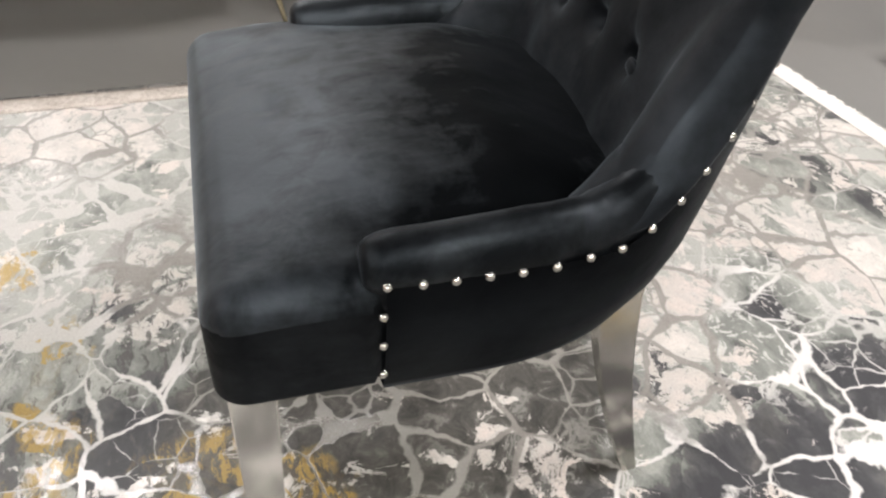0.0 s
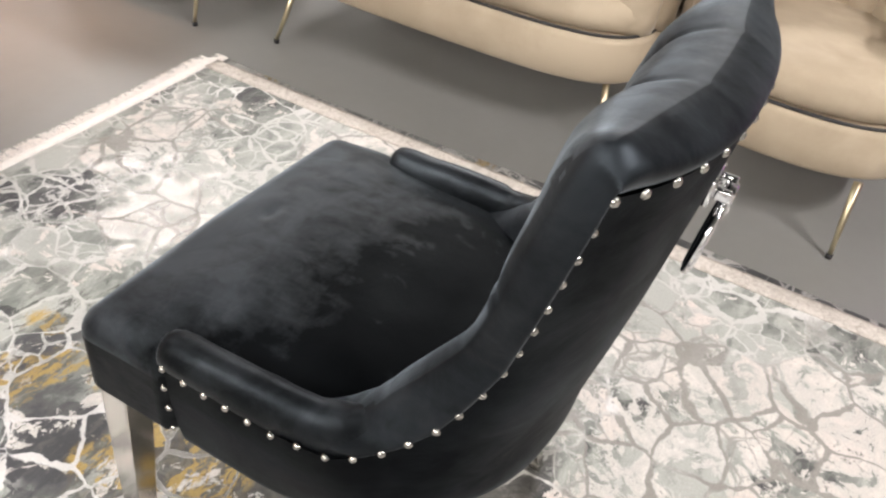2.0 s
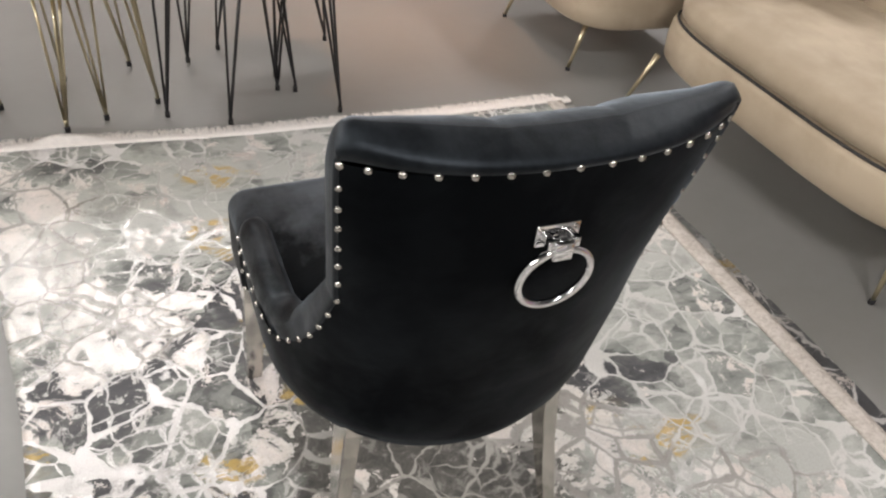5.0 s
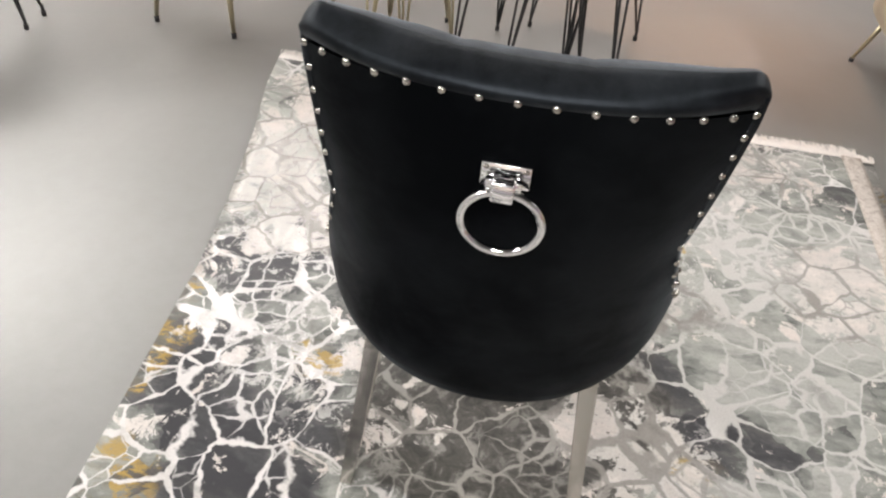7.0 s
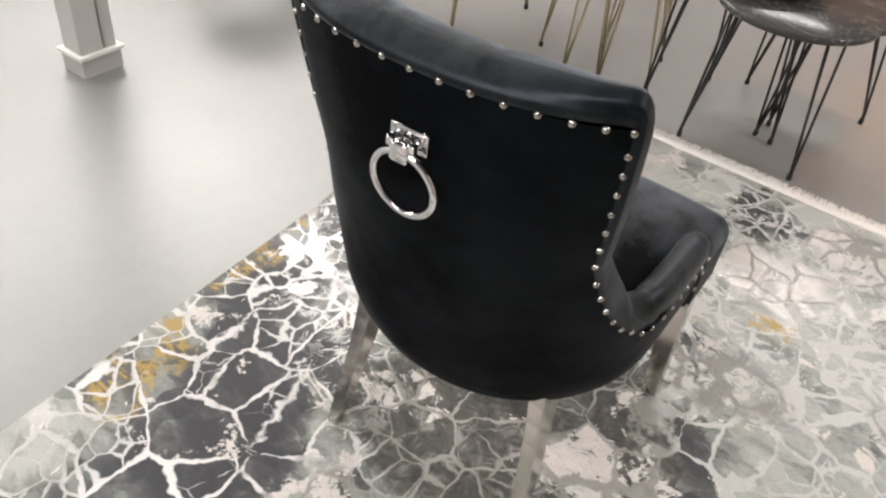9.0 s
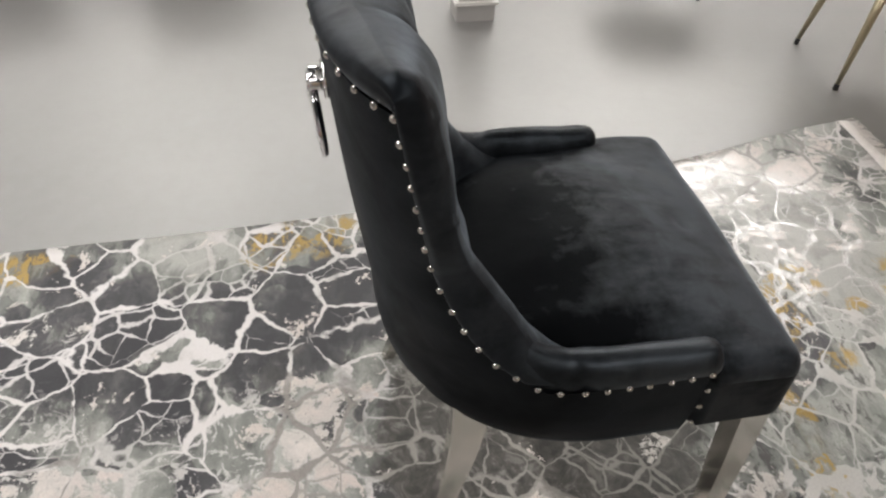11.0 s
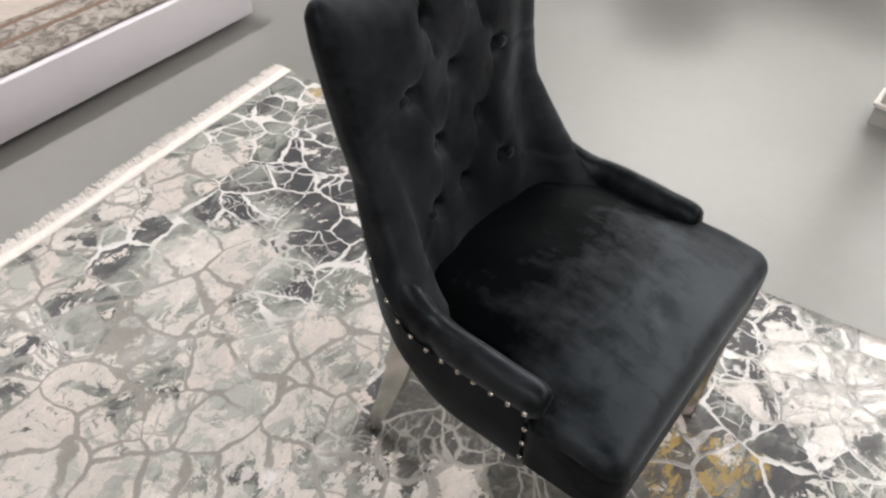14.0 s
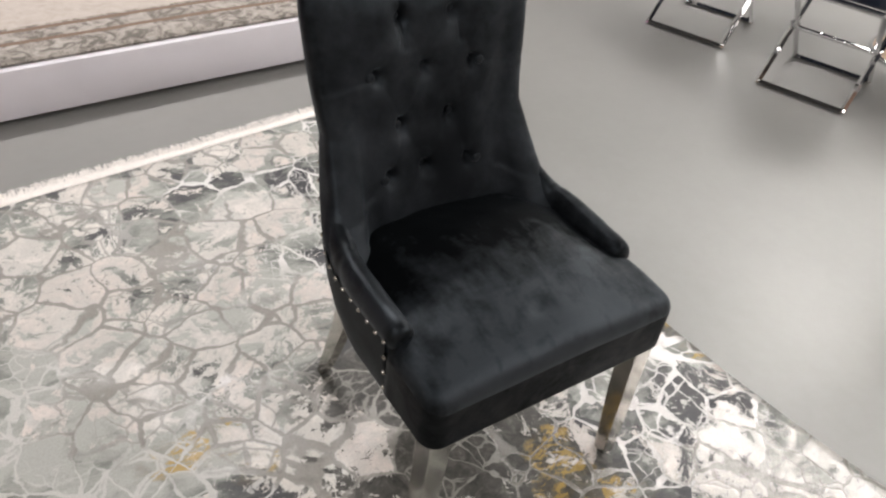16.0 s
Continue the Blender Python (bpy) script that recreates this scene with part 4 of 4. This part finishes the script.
def nail(p, normal):
    twin("nailhead", nail_mesh, chair, Matrix.Translation(p) @ normal.to_track_quat("Z", "Y").to_matrix().to_4x4())


def side_line(count, side):
    """Evenly spaced nails from the arm's front, up the wing, to the top corner."""
    line = [Vector((0.2735, ARM_FRONT + 0.19 * k / 8, 0.484 - 0.004 * math.sin(math.pi * k / 10))) for k in range(8)]
    for k in range(60):
        z = 0.4835 + (STUD_TOP - 0.003 - 0.4835) * k / 59
        line.append(shell(z, edge_deg(z)))
    gaps = [0.0]
    for a, b in zip(line, line[1:]):
        gaps.append(gaps[-1] + (b - a).length)
    pace = [0.0]
    for i in range(count - 1):
        pace.append(pace[-1] + table(i / (count - 1), [(0.0, (0.030,)), (0.2, (0.031,)), (0.4, (0.036,)), (0.7, (0.035,)), (0.8, (0.031,)), (1.0, (0.030,))])[0])
    for i in range(count):
        want = gaps[-1] * pace[i] / pace[-1]
        k = max(j for j in range(len(gaps)) if gaps[j] <= want + 1e-9)
        k = min(k, len(line) - 2)
        f = (want - gaps[k]) / max(1e-9, gaps[k + 1] - gaps[k])
        p = line[k].lerp(line[k + 1], f)
        nrm = Vector((1, 0, 0.1)) if p.z < 0.49 else -shell_in(p.z, edge_deg(p.z))
        p = p + nrm.normalized() * 0.001 + Vector((0, RNG.uniform(-1, 1), RNG.uniform(-1, 1))) * 0.0012
        nail(Vector((side * p.x, p.y, p.z)), Vector((side * nrm.x, nrm.y, nrm.z)))


side_line(22, 1)
side_line(23, -1)
for i in range(1, 14):
    s = 1 - i / 7
    want = 0.229 * s * (1.13 - 0.13 * s * s)
    lo, hi = 30.0, 150.0
    for _ in range(40):
        mid = (lo + hi) / 2
        lo, hi = (mid, hi) if shell(STUD_TOP, mid).x > want else (lo, mid)
    p = shell(STUD_TOP - 0.002 + 0.002 * math.sin(math.pi * i / 14), lo)
    nail(p - shell_in(STUD_TOP, lo) * 0.001, -shell_in(STUD_TOP, lo))
for side in (1, -1):
    for z in (0.450, 0.412, 0.372):
        nail(Vector((side * (0.2735 - 0.05 * max(0, 0.45 - z)), ARM_FRONT - 0.003, z)), Vector((side, 0, 0)))

# legs
def leg(points, sx, sy, name="leg"):
    bm = bmesh.new()
    rings = []
    for (x, y, z), a, b in zip(points, sx, sy):
        rings.append([bm.verts.new((x + i * a / 2, y + j * b / 2, z)) for i, j in ((-1, -1), (1, -1), (1, 1), (-1, 1))])
    for r0, r1 in zip(rings, rings[1:]):
        for k in range(4):
            bm.faces.new((r0[k], r0[(k + 1) % 4], r1[(k + 1) % 4], r1[k]))
    bm.faces.new(rings[0])
    bm.faces.new(rings[-1][::-1])
    sharp = [e for e in bm.edges if abs((e.verts[0].co - e.verts[1].co).z) > 0.005]
    bmesh.ops.bevel(bm, geom=sharp, offset=0.0025, segments=2, profile=0.5, affect="EDGES")
    ob = part(name, bm, STEEL, chair, "polished steel leg", smooth=False)
    return ob


RUG_TOP = 0.0145
for side in (1, -1):
    leg([(side * 0.236, -0.240, 0.362), (side * 0.243, -0.244, 0.2), (side * 0.251, -0.249, RUG_TOP)], (0.046, 0.039, 0.031), (0.046, 0.039, 0.031))
    pts, wx, wy = [], [], []
    for k in range(9):
        u = k / 8
        z = 0.375 + (RUG_TOP - 0.375) * u
        pts.append((side * (0.166 + 0.036 * u), 0.170 + 0.068 * u ** 1.7, z))
        wx.append(0.029 - 0.007 * u)
        wy.append(0.064 - 0.042 * u ** 0.9)
    leg(pts, wx, wy)

# ring pull on the back
pull = root("ring_pull", Matrix.Translation((0.001, 0.3455, -0.0125)), "", "")
pull.parent = chair
for key in list(pull.keys()):
    del pull[key]
bm = box(bmesh.new(), (-0.026, -0.004, 0.794), (0.026, 0.0015, 0.822), 0.0012)
part("plate", bm, CHROME, pull, "chrome screw plate")
bm = bmesh.new()
for x in (-0.015, 0.015):
    box(bm, (x - 0.004, 0.001, 0.801), (x + 0.004, 0.018, 0.813), 0.0015)
tube(bm, [(-0.016, 0.014, 0.808), (0.016, 0.014, 0.808)], 0.0045, 12)
box(bm, (-0.0125, 0.008, 0.786), (0.0125, 0.021, 0.811), 0.003)
part("hinge", bm, CHROME, pull, "chrome hinge block")
bm = bmesh.new()
ring = []
for k in range(48):
    a = 2 * math.pi * k / 48
    c = Vector((0.0435 * math.cos(a) - 0.003, 0.014 - 0.005 * (1 - math.sin(a)), 0.7535 + 0.0435 * math.sin(a)))
    rad = Vector((math.cos(a), 0, math.sin(a)))
    ring.append([bm.verts.new(c + 0.0047 * (math.cos(b) * rad + math.sin(b) * Vector((0, 1, 0)))) for b in (2 * math.pi * j / 12 for j in range(12))])
for k in range(48):
    for j in range(12):
        bm.faces.new((ring[k][j], ring[k][(j + 1) % 12], ring[(k + 1) % 48][(j + 1) % 12], ring[(k + 1) % 48][j]))
part("ring", bm, CHROME, pull, "round chrome pull ring")
for x in (-0.021, 0.021):
    bm = bmesh.new()
    bmesh.ops.create_uvsphere(bm, u_segments=10, v_segments=6, radius=0.0032, matrix=Matrix.Translation((x, 0.0015, 0.8165)) @ Matrix.Diagonal((1, 0.5, 1, 1)))
    part("screw", bm, STEEL, pull)


# ---- cream sofas ----
def slab(cx, cy, hx, hy, n, z0, z1, r, inset=0.0, crown=0.0, seg=72):
    """A cushion with a super-elliptic plan and soft rims."""
    bm = bmesh.new()
    rows = []
    levels = [(z0, r * 0.5), (z0 + 0.012, 0.0), ((z0 + z1) / 2, -0.004), (z1 - r, 0.0), (z1 - r * 0.6, r * 0.12), (z1 - r * 0.25, r * 0.4), (z1, r)]
    for z, pull_in in levels:
        row = []
        for k in range(seg):
            a = 2 * math.pi * k / seg
            c, s = math.cos(a), math.sin(a)
            x = (hx - pull_in - inset) * math.copysign(abs(c) ** (2 / n), c)
            y = (hy - pull_in - inset) * math.copysign(abs(s) ** (2 / n), s)
            row.append(bm.verts.new((cx + x, cy + y, z)))
        rows.append(row)
    for ring_scale in (0.75, 0.45, 0.15):
        row = []
        for v in rows[len(levels) - 1]:
            row.append(bm.verts.new((cx + (v.co.x - cx) * ring_scale, cy + (v.co.y - cy) * ring_scale, z1 + crown * (1 - ring_scale ** 2))))
        rows.append(row)
    for r0, r1 in zip(rows, rows[1:]):
        for k in range(seg):
            bm.faces.new((r0[k], r0[(k + 1) % seg], r1[(k + 1) % seg], r1[k]))
    bm.faces.new(rows[-1])
    bm.faces.new(rows[0][::-1])
    return bm


def sofa(name, label, category, m, half_w, depth, legs, channels, round_by=4.2):
    """A round-fronted seat that faces its own +x, with a channelled back and gold legs. Its origin is on the floor, at the front's middle."""
    thing = root(name, m, label, category, "cream velvet seats")
    cx, hx = -depth / 2, depth / 2
    part("base", slab(cx, 0, hx, half_w, round_by, 0.195, 0.335, 0.02), CREAM_VELVET, thing)
    bm = bmesh.new()
    pts = []
    for k in range(73):
        a = 2 * math.pi * k / 72
        c, s = math.cos(a), math.sin(a)
        pts.append((cx + (hx - 0.012) * math.copysign(abs(c) ** (2 / round_by), c), (half_w - 0.012) * math.copysign(abs(s) ** (2 / round_by), s), 0.336))
    tube(bm, pts, 0.0045, 6)
    part("piping", bm, RUBBER, thing, "dark seam line")
    part("seat_cushion", slab(cx, 0, hx, half_w, round_by - 0.2, 0.338, 0.43, 0.035, 0.015, 0.02), CREAM_VELVET, thing)
    back = part("backrest", slab(cx - 0.03, 0, hx - 0.03, half_w - 0.02, round_by - 0.2, 0.30, 0.335, 0.01), CREAM_VELVET, thing)
    for k in range(channels):
        bm = bmesh.new()
        a = radians(62 + (298 - 62) * k / (channels - 1))
        c, s = math.cos(a), math.sin(a)
        x = cx + (hx - 0.07) * math.copysign(abs(c) ** (2 / (round_by - 0.8)), c)
        y = (half_w - 0.065) * math.copysign(abs(s) ** (2 / (round_by - 0.8)), s)
        rise = 0.56 + 0.22 * max(0.0, -c) ** 0.7
        top = [(x, y, 0.335 + (rise - 0.335) * j / 5) for j in range(6)]
        tube(bm, top + [(x, y, rise + 0.03), (x, y, rise + 0.045)], [0.085] * 6 + [0.06, 0.02], 14)
        part("channel", bm, CREAM_VELVET, thing, "vertical padded channel")
    for lx, ly in legs:
        ix, iy = lx - 0.06, ly * 0.93
        bm = tube(bmesh.new(), [(ix, iy, 0.20), (ix + (lx - ix) * 0.5, iy + (ly - iy) * 0.5, 0.10), (lx, ly, 0.012)], [0.0115, 0.0085, 0.0058], 12)
        l = part("leg", bm, GOLD, thing, "slim tapered gold leg")
        bm = tube(bmesh.new(), [(lx, ly, 0.013), (lx, ly, 0.0)], 0.009, 10)
        part("foot", bm, RUBBER, l, "black foot pad")
    return thing


sofa("loveseat", "cream velvet loveseat with channelled back and gold legs", "sofa", pose(-1.282, -0.625, 0), 0.62, 0.80,
     [(0.026, -0.557), (-0.052, 0.568), (-0.75, -0.45), (-0.75, 0.45)], 15)
sofa("armchair", "cream velvet tub armchair with slim gold legs", "armchair", pose(-1.128, -1.745, 0), 0.40, 0.72,
     [(-0.043, 0.285), (-0.015, -0.235), (-0.66, 0.28), (-0.66, -0.28)], 11)
sofa("armchair", "cream velvet tub armchair beside rolled films", "armchair", pose(-1.268, 0.395, 0), 0.365, 0.73,
     [(0.03, 0.235), (-0.515, -0.29), (-0.62, 0.26)], 13, 2.5)


# ---- side tables with hairpin legs ----
def hairpin_table(label, centre, radius, height, feet, top_mat, leg_mat, group, leg_label):
    thing = root("side_table", Matrix.Translation((*centre, 0)), label, "side table", group)
    bm = bmesh.new()
    rows = []
    for z, r in ((height - 0.020, radius - 0.004), (height - 0.017, radius), (height - 0.004, radius), (height, radius - 0.004)):
        rows.append([bm.verts.new((r * math.cos(2 * math.pi * k / 64), r * math.sin(2 * math.pi * k / 64), z)) for k in range(64)])
    for r0, r1 in zip(rows, rows[1:]):
        for k in range(64):
            bm.faces.new((r0[k], r0[(k + 1) % 64], r1[(k + 1) % 64], r1[k]))
    bm.faces.new(rows[0][::-1])
    bm.faces.new(rows[-1])
    part("tabletop", bm, top_mat, thing)
    for fx, fy in feet:
        f = Vector((fx - centre[0], fy - centre[1], 0))
        out = f.normalized()
        across = Vector((-out.y, out.x, 0))
        head = out * min(radius - 0.05, f.length * 0.80)
        bm = bmesh.new()
        for s in (-0.045, 0.0, 0.045):
            tip = f + across * s * 0.07 + Vector((0, 0, 0.03))
            start = head + across * s + out * (-0.03 if s == 0 else 0.0) + Vector((0, 0, height - 0.02))
            tube(bm, [start, start.lerp(tip, 0.5), tip], 0.0042, 8)
        tube(bm, [f + Vector((0, 0, 0.04)), f + Vector((0, 0, 0.016))], 0.0055, 8)
        l = part("leg", bm, leg_mat, thing, leg_label)
        bm = tube(bmesh.new(), [f + Vector((0, 0, 0.018)), f], 0.008, 10)
        part("foot", bm, RUBBER, l, "black rubber foot")
    return thing


BL = "black wire hairpin leg"
GL = "gold wire hairpin leg"
hairpin_table("round black marble side table on black hairpin legs", (-0.055, -1.387), 0.225, 0.478, [(0.126, -1.305), (-0.230, -1.317), (-0.075, -1.60)], MARBLE, BLACK_STEEL, "nesting side tables", BL)
hairpin_table("tall round black marble side table on hairpin legs", (0.127, -1.53), 0.25, 0.53, [(0.307, -1.39), (0.20, -1.76), (-0.118, -1.482)], MARBLE, BLACK_STEEL, "nesting side tables", BL)
hairpin_table("low round black marble side table on hairpin legs", (-0.10, -1.714), 0.23, 0.42, [(-0.062, -1.502), (0.085, -1.845), (-0.318, -1.862)], MARBLE, BLACK_STEEL, "nesting side tables", BL)
hairpin_table("round gold side table on gold hairpin legs", (0.50, -1.50), 0.22, 0.45, [(0.595, -1.355), (0.327, -1.482), (0.60, -1.69)], GOLD_TOP, GOLD, "gold side tables", GL)
hairpin_table("tall round gold side table on gold hairpin legs", (0.57, -1.58), 0.22, 0.52, [(0.484, -1.407), (0.395, -1.765), (0.78, -1.53)], GOLD_TOP, GOLD, "gold side tables", GL)
hairpin_table("round black side table by the grey post", (1.93, -1.12), 0.20, 0.45, [(1.999, -0.900), (1.745, -1.190), (2.17, -1.10), (1.753, -1.305)], MARBLE, BLACK_STEEL, "nesting side tables", BL)

# gold-legged stool
stool = root("stool", Matrix.Translation((1.22, -1.60, 0)), "grey upholstered stool on splayed gold legs", "stool")
part("seat", slab(0, 0, 0.25, 0.25, 2.0, 0.40, 0.50, 0.03, 0, 0.015), GREY_VELVET, stool)
for fx, fy in ((1.378, -1.398), (1.076, -1.363), (1.0, -1.78), (1.42, -1.80)):
    f = Vector((fx - 1.22, fy + 1.60, 0))
    bm = tube(bmesh.new(), [f * 0.72 + Vector((0, 0, 0.405)), f * 0.88 + Vector((0, 0, 0.2)), f + Vector((0, 0, 0.02))], [0.017, 0.013, 0.007], 12)
    l = part("leg", bm, GOLD, stool, "splayed tapered gold leg")
    part("foot", tube(bmesh.new(), [f + Vector((0, 0, 0.022)), f], 0.0085, 10), RUBBER, l, "black foot tip")

# ---- post with sockets ----
PX0, PX1, PY0, PY1 = 1.660, 1.760, -0.360, -0.224
post = root("post", Matrix.Translation((PX0, PY1, 0)), "grey square post with white sockets and floor trim", "post")
part("shaft", box(bmesh.new(), (0.006, PY0 - PY1 + 0.006, 0), (PX1 - PX0 - 0.006, -0.006, CEILING), 0.003), POST_GREY, post, smooth=False)
bm = bmesh.new()
depth, width = PY0 - PY1, PX1 - PX0
for lo, hi in (((-0.010, depth - 0.010, 0.062), (0.0055, 0.010, 0.073)), ((0.0055, -0.0055, 0.062), (width + 0.010, 0.010, 0.073)), ((width - 0.0055, depth - 0.010, 0.062), (width + 0.010, -0.0055, 0.073)), ((0.0055, depth - 0.010, 0.062), (width - 0.0055, depth + 0.0055, 0.073))):
    box(bm, lo, hi)
part("trim", bm, PLASTIC, post, "white plastic trim strip", smooth=False)
part("plinth", box(bmesh.new(), (-0.001, PY0 - PY1 - 0.001, 0), (PX1 - PX0 + 0.001, 0.001, 0.0615)), PLINTH_GREY, post, "scuffed grey painted plinth", smooth=False)
for z in (0.337, 0.405):
    s = part("socket", box(bmesh.new(), (0.010, -0.006, z - 0.029), (0.066, 0.004, z + 0.029), 0.003), PLASTIC, post, "white wall socket")
    bm = tube(bmesh.new(), [(0.038, 0.0042, z), (0.038, 0.0062, z)], 0.016, 20)
    part("insert", bm, POST_GREY, s, "recessed round socket well")
bm = tube(bmesh.new(), [(0.004, -0.085, 0.076), (0.0035, -0.088, 0.8), (0.0035, -0.085, 2.0), (0.004, -0.086, CEILING)], 0.0035, 8)
part("cable", bm, PLINTH_GREY, post, "thin painted cable duct")


# ---- chrome cross-frame stools ----
def cross_stool(label, a, b, back):
    """Two crossing chrome frames; a and b are the ends of the bar that lies on the floor, back the way to its other bar."""
    a, b, back = Vector((*a, 0)), Vector((*b, 0)), Vector((*back, 0))
    thing = root("cross_stool", Matrix.Translation((a + b) / 2), label, "stool", "chrome stools")
    mid = (a + b) / 2
    a, b = a - mid, b - mid
    top = 0.42
    for near in (True, False):
        low = Vector((0, 0, 0)) if near else back
        high = back if near else Vector((0, 0, 0))
        k = 1.0 if near else 0.93
        p = [a * k + low + Vector((0, 0, 0.012)), b * k + low + Vector((0, 0, 0.012)), b * k + high + Vector((0, 0, top)), a * k + high + Vector((0, 0, top))]
        bm = bmesh.new()
        for i in range(4):
            tube(bm, [p[i], p[(i + 1) % 4]], 0.0125, 4)
            bmesh.ops.create_uvsphere(bm, u_segments=8, v_segments=6, radius=0.0125, matrix=Matrix.Translation(p[i]))
        part("frame", bm, CHROME, thing, "square chrome tube frame", smooth=False)
    for end in (a, b):
        c = end * 0.965 + back / 2 + Vector((0, 0, top / 2 + 0.006))
        d = (b - a).normalized() * 0.02
        part("pivot", tube(bmesh.new(), [c - d, c + d], 0.011, 12), CHROME, thing, "chrome pivot bolt")
    bar = tube(bmesh.new(), [a * 0.96 + back / 2 + Vector((0, 0, top / 2)), b * 0.96 + back / 2 + Vector((0, 0, top / 2))], 0.010, 10)
    part("crossbar", bar, CHROME, thing)
    cx, cy = back.x / 2, back.y / 2
    bm = rounded_box((0.46, 0.40, 0.09), 0.03, 8)
    turn = Matrix.Translation((cx, cy, top + 0.058)) @ Matrix.Rotation(math.atan2((b - a).y, (b - a).x) + math.pi / 2, 4, "Z")
    bm.transform(turn)
    part("seat", bm, NAVY_VELVET, thing, "dark blue velvet seat pad")
    return thing


cross_stool("chrome cross-frame stool with a dark velvet seat", (2.157, 0.856), (2.289, 0.523), (0.40, 0.12))
cross_stool("chrome cross-frame stool with a dark velvet seat", (2.13, 1.50), (2.275, 1.165), (0.40, 0.14))

cross_stool("chrome cross-frame stool set back from its row", (2.66, 0.165), (2.77, -0.185), (0.40, 0.12))


# ---- pedestal table ----
def disc(radius, z0, z1, bevel, seg=72):
    bm = bmesh.new()
    rows = []
    for z, r in ((z0, radius - bevel), (z0 + bevel, radius), (z1 - bevel, radius), (z1, radius - bevel)):
        rows.append([bm.verts.new((r * math.cos(2 * math.pi * k / seg), r * math.sin(2 * math.pi * k / seg), z)) for k in range(seg)])
    for r0, r1 in zip(rows, rows[1:]):
        for k in range(seg):
            bm.faces.new((r0[k], r0[(k + 1) % seg], r1[(k + 1) % seg], r1[k]))
    bm.faces.new(rows[0][::-1])
    bm.faces.new(rows[-1])
    return bm


pedestal = root("pedestal_table", Matrix.Translation((3.26, 0.65, 0)), "round table on a bronze disc foot with chrome rim", "table")
part("base", disc(0.295, 0.0, 0.016, 0.003), BRONZE, pedestal, "flat bronze-coloured base disc")
bm = tube(bmesh.new(), [(0.302 * math.cos(2 * math.pi * k / 72), 0.302 * math.sin(2 * math.pi * k / 72), 0.009) for k in range(73)], 0.009, 8)
part("rim", bm, CHROME, pedestal, "polished chrome rim")
part("column", tube(bmesh.new(), [(0, 0, 0.015), (0, 0, 0.06), (0, 0, 0.71)], [0.05, 0.032, 0.032], 24), CHROME, pedestal)
part("tabletop", disc(0.42, 0.71, 0.735, 0.004), MARBLE, pedestal)

# ---- white display platform with a rug on it ----
platform = root("platform", pose(0.80, 1.695, 0, 0, 0, 3.6), "low white lacquered display platform on small feet", "platform")
bm = box(bmesh.new(), (-1.62, 0, 0.022), (0.0, 0.035, 0.187), 0.004)
part("front_panel", bm, WHITE_LACQUER, platform)
part("side_panel", box(bmesh.new(), (-0.035, 0.036, 0.022), (0.0, 2.2, 0.187), 0.004), WHITE_LACQUER, platform)
part("side_panel", box(bmesh.new(), (-1.62, 0.036, 0.022), (-1.585, 2.2, 0.187), 0.004), WHITE_LACQUER, platform)
part("deck", box(bmesh.new(), (-1.584, 0.036, 0.10), (-0.036, 2.2, 0.180)), WHITE_LACQUER, platform, smooth=False)
for x in (-1.50, -0.08):
    for y in (0.10, 2.0):
        part("foot", tube(bmesh.new(), [(x, y, 0.10), (x, y, 0.0)], 0.028, 14), RUBBER, platform, "black castor foot")


def display_plan(u, v):
    return -1.57 + 1.52 * u, 0.025 + 2.1 * v


display = root("display_rug", pose(0.80, 1.695, 0, 0, 0, 3.6), "cream and taupe rug with brown lines on the platform", "rug")
part("woven_field", rug_sheet(display_plan, 30, 30, 0.010, lambda x, y: 0.189 + 0.002 * math.sin(x * 6) * math.sin(y * 5)), DISPLAY_RUG, display)

# ---- rolled films and a box ----
def roll_of_film(mat, label, foot, top, r):
    bm = bmesh.new()
    foot, top = Vector((*foot, 0.0)), Vector(top)
    d = (top - foot).normalized()
    a = d.cross(Vector((0, 1, 0))).normalized()
    b = a.cross(d)
    rows = []
    for s in range(9):
        p = foot.lerp(top, s / 8) + Vector((0, 0, r * math.hypot(d.x, d.y)))
        rows.append([bm.verts.new(p + r * (1 + 0.03 * math.sin(3 * t + s)) * (math.cos(t) * a + math.sin(t) * b)) for t in (2 * math.pi * k / 20 for k in range(20))])
    for r0, r1 in zip(rows, rows[1:]):
        for k in range(20):
            bm.faces.new((r0[k], r0[(k + 1) % 20], r1[(k + 1) % 20], r1[k]))
    bm.faces.new(rows[0])
    bm.faces.new(rows[-1][::-1])
    return tagged(part("film_roll", bm, mat), label, "roll", "rolled films")


roll_of_film(PINK, "pink shiny film roll standing beside an armchair", (-1.60, 0.985), (-1.79, 1.16, 1.1), 0.05)
roll_of_film(PURPLE, "purple shiny film roll standing behind a pink one", (-1.78, 0.98), (-1.92, 1.12, 1.1), 0.05)
roll_of_film(PURPLE, "purple shiny film roll standing beside a pink one", (-1.64, 1.13), (-1.84, 1.28, 1.1), 0.05)
roll_of_film(ROSE, "rose red shiny film roll leaning behind a purple one", (-1.80, 1.10), (-1.96, 1.25, 1.1), 0.045)
bm = box(bmesh.new(), (-1.50, 1.21, 0), (-1.21, 1.45, 0.32), 0.003)
tagged(part("cardboard_box", bm, CARD, smooth=False), "brown closed cardboard box on the floor", "box")
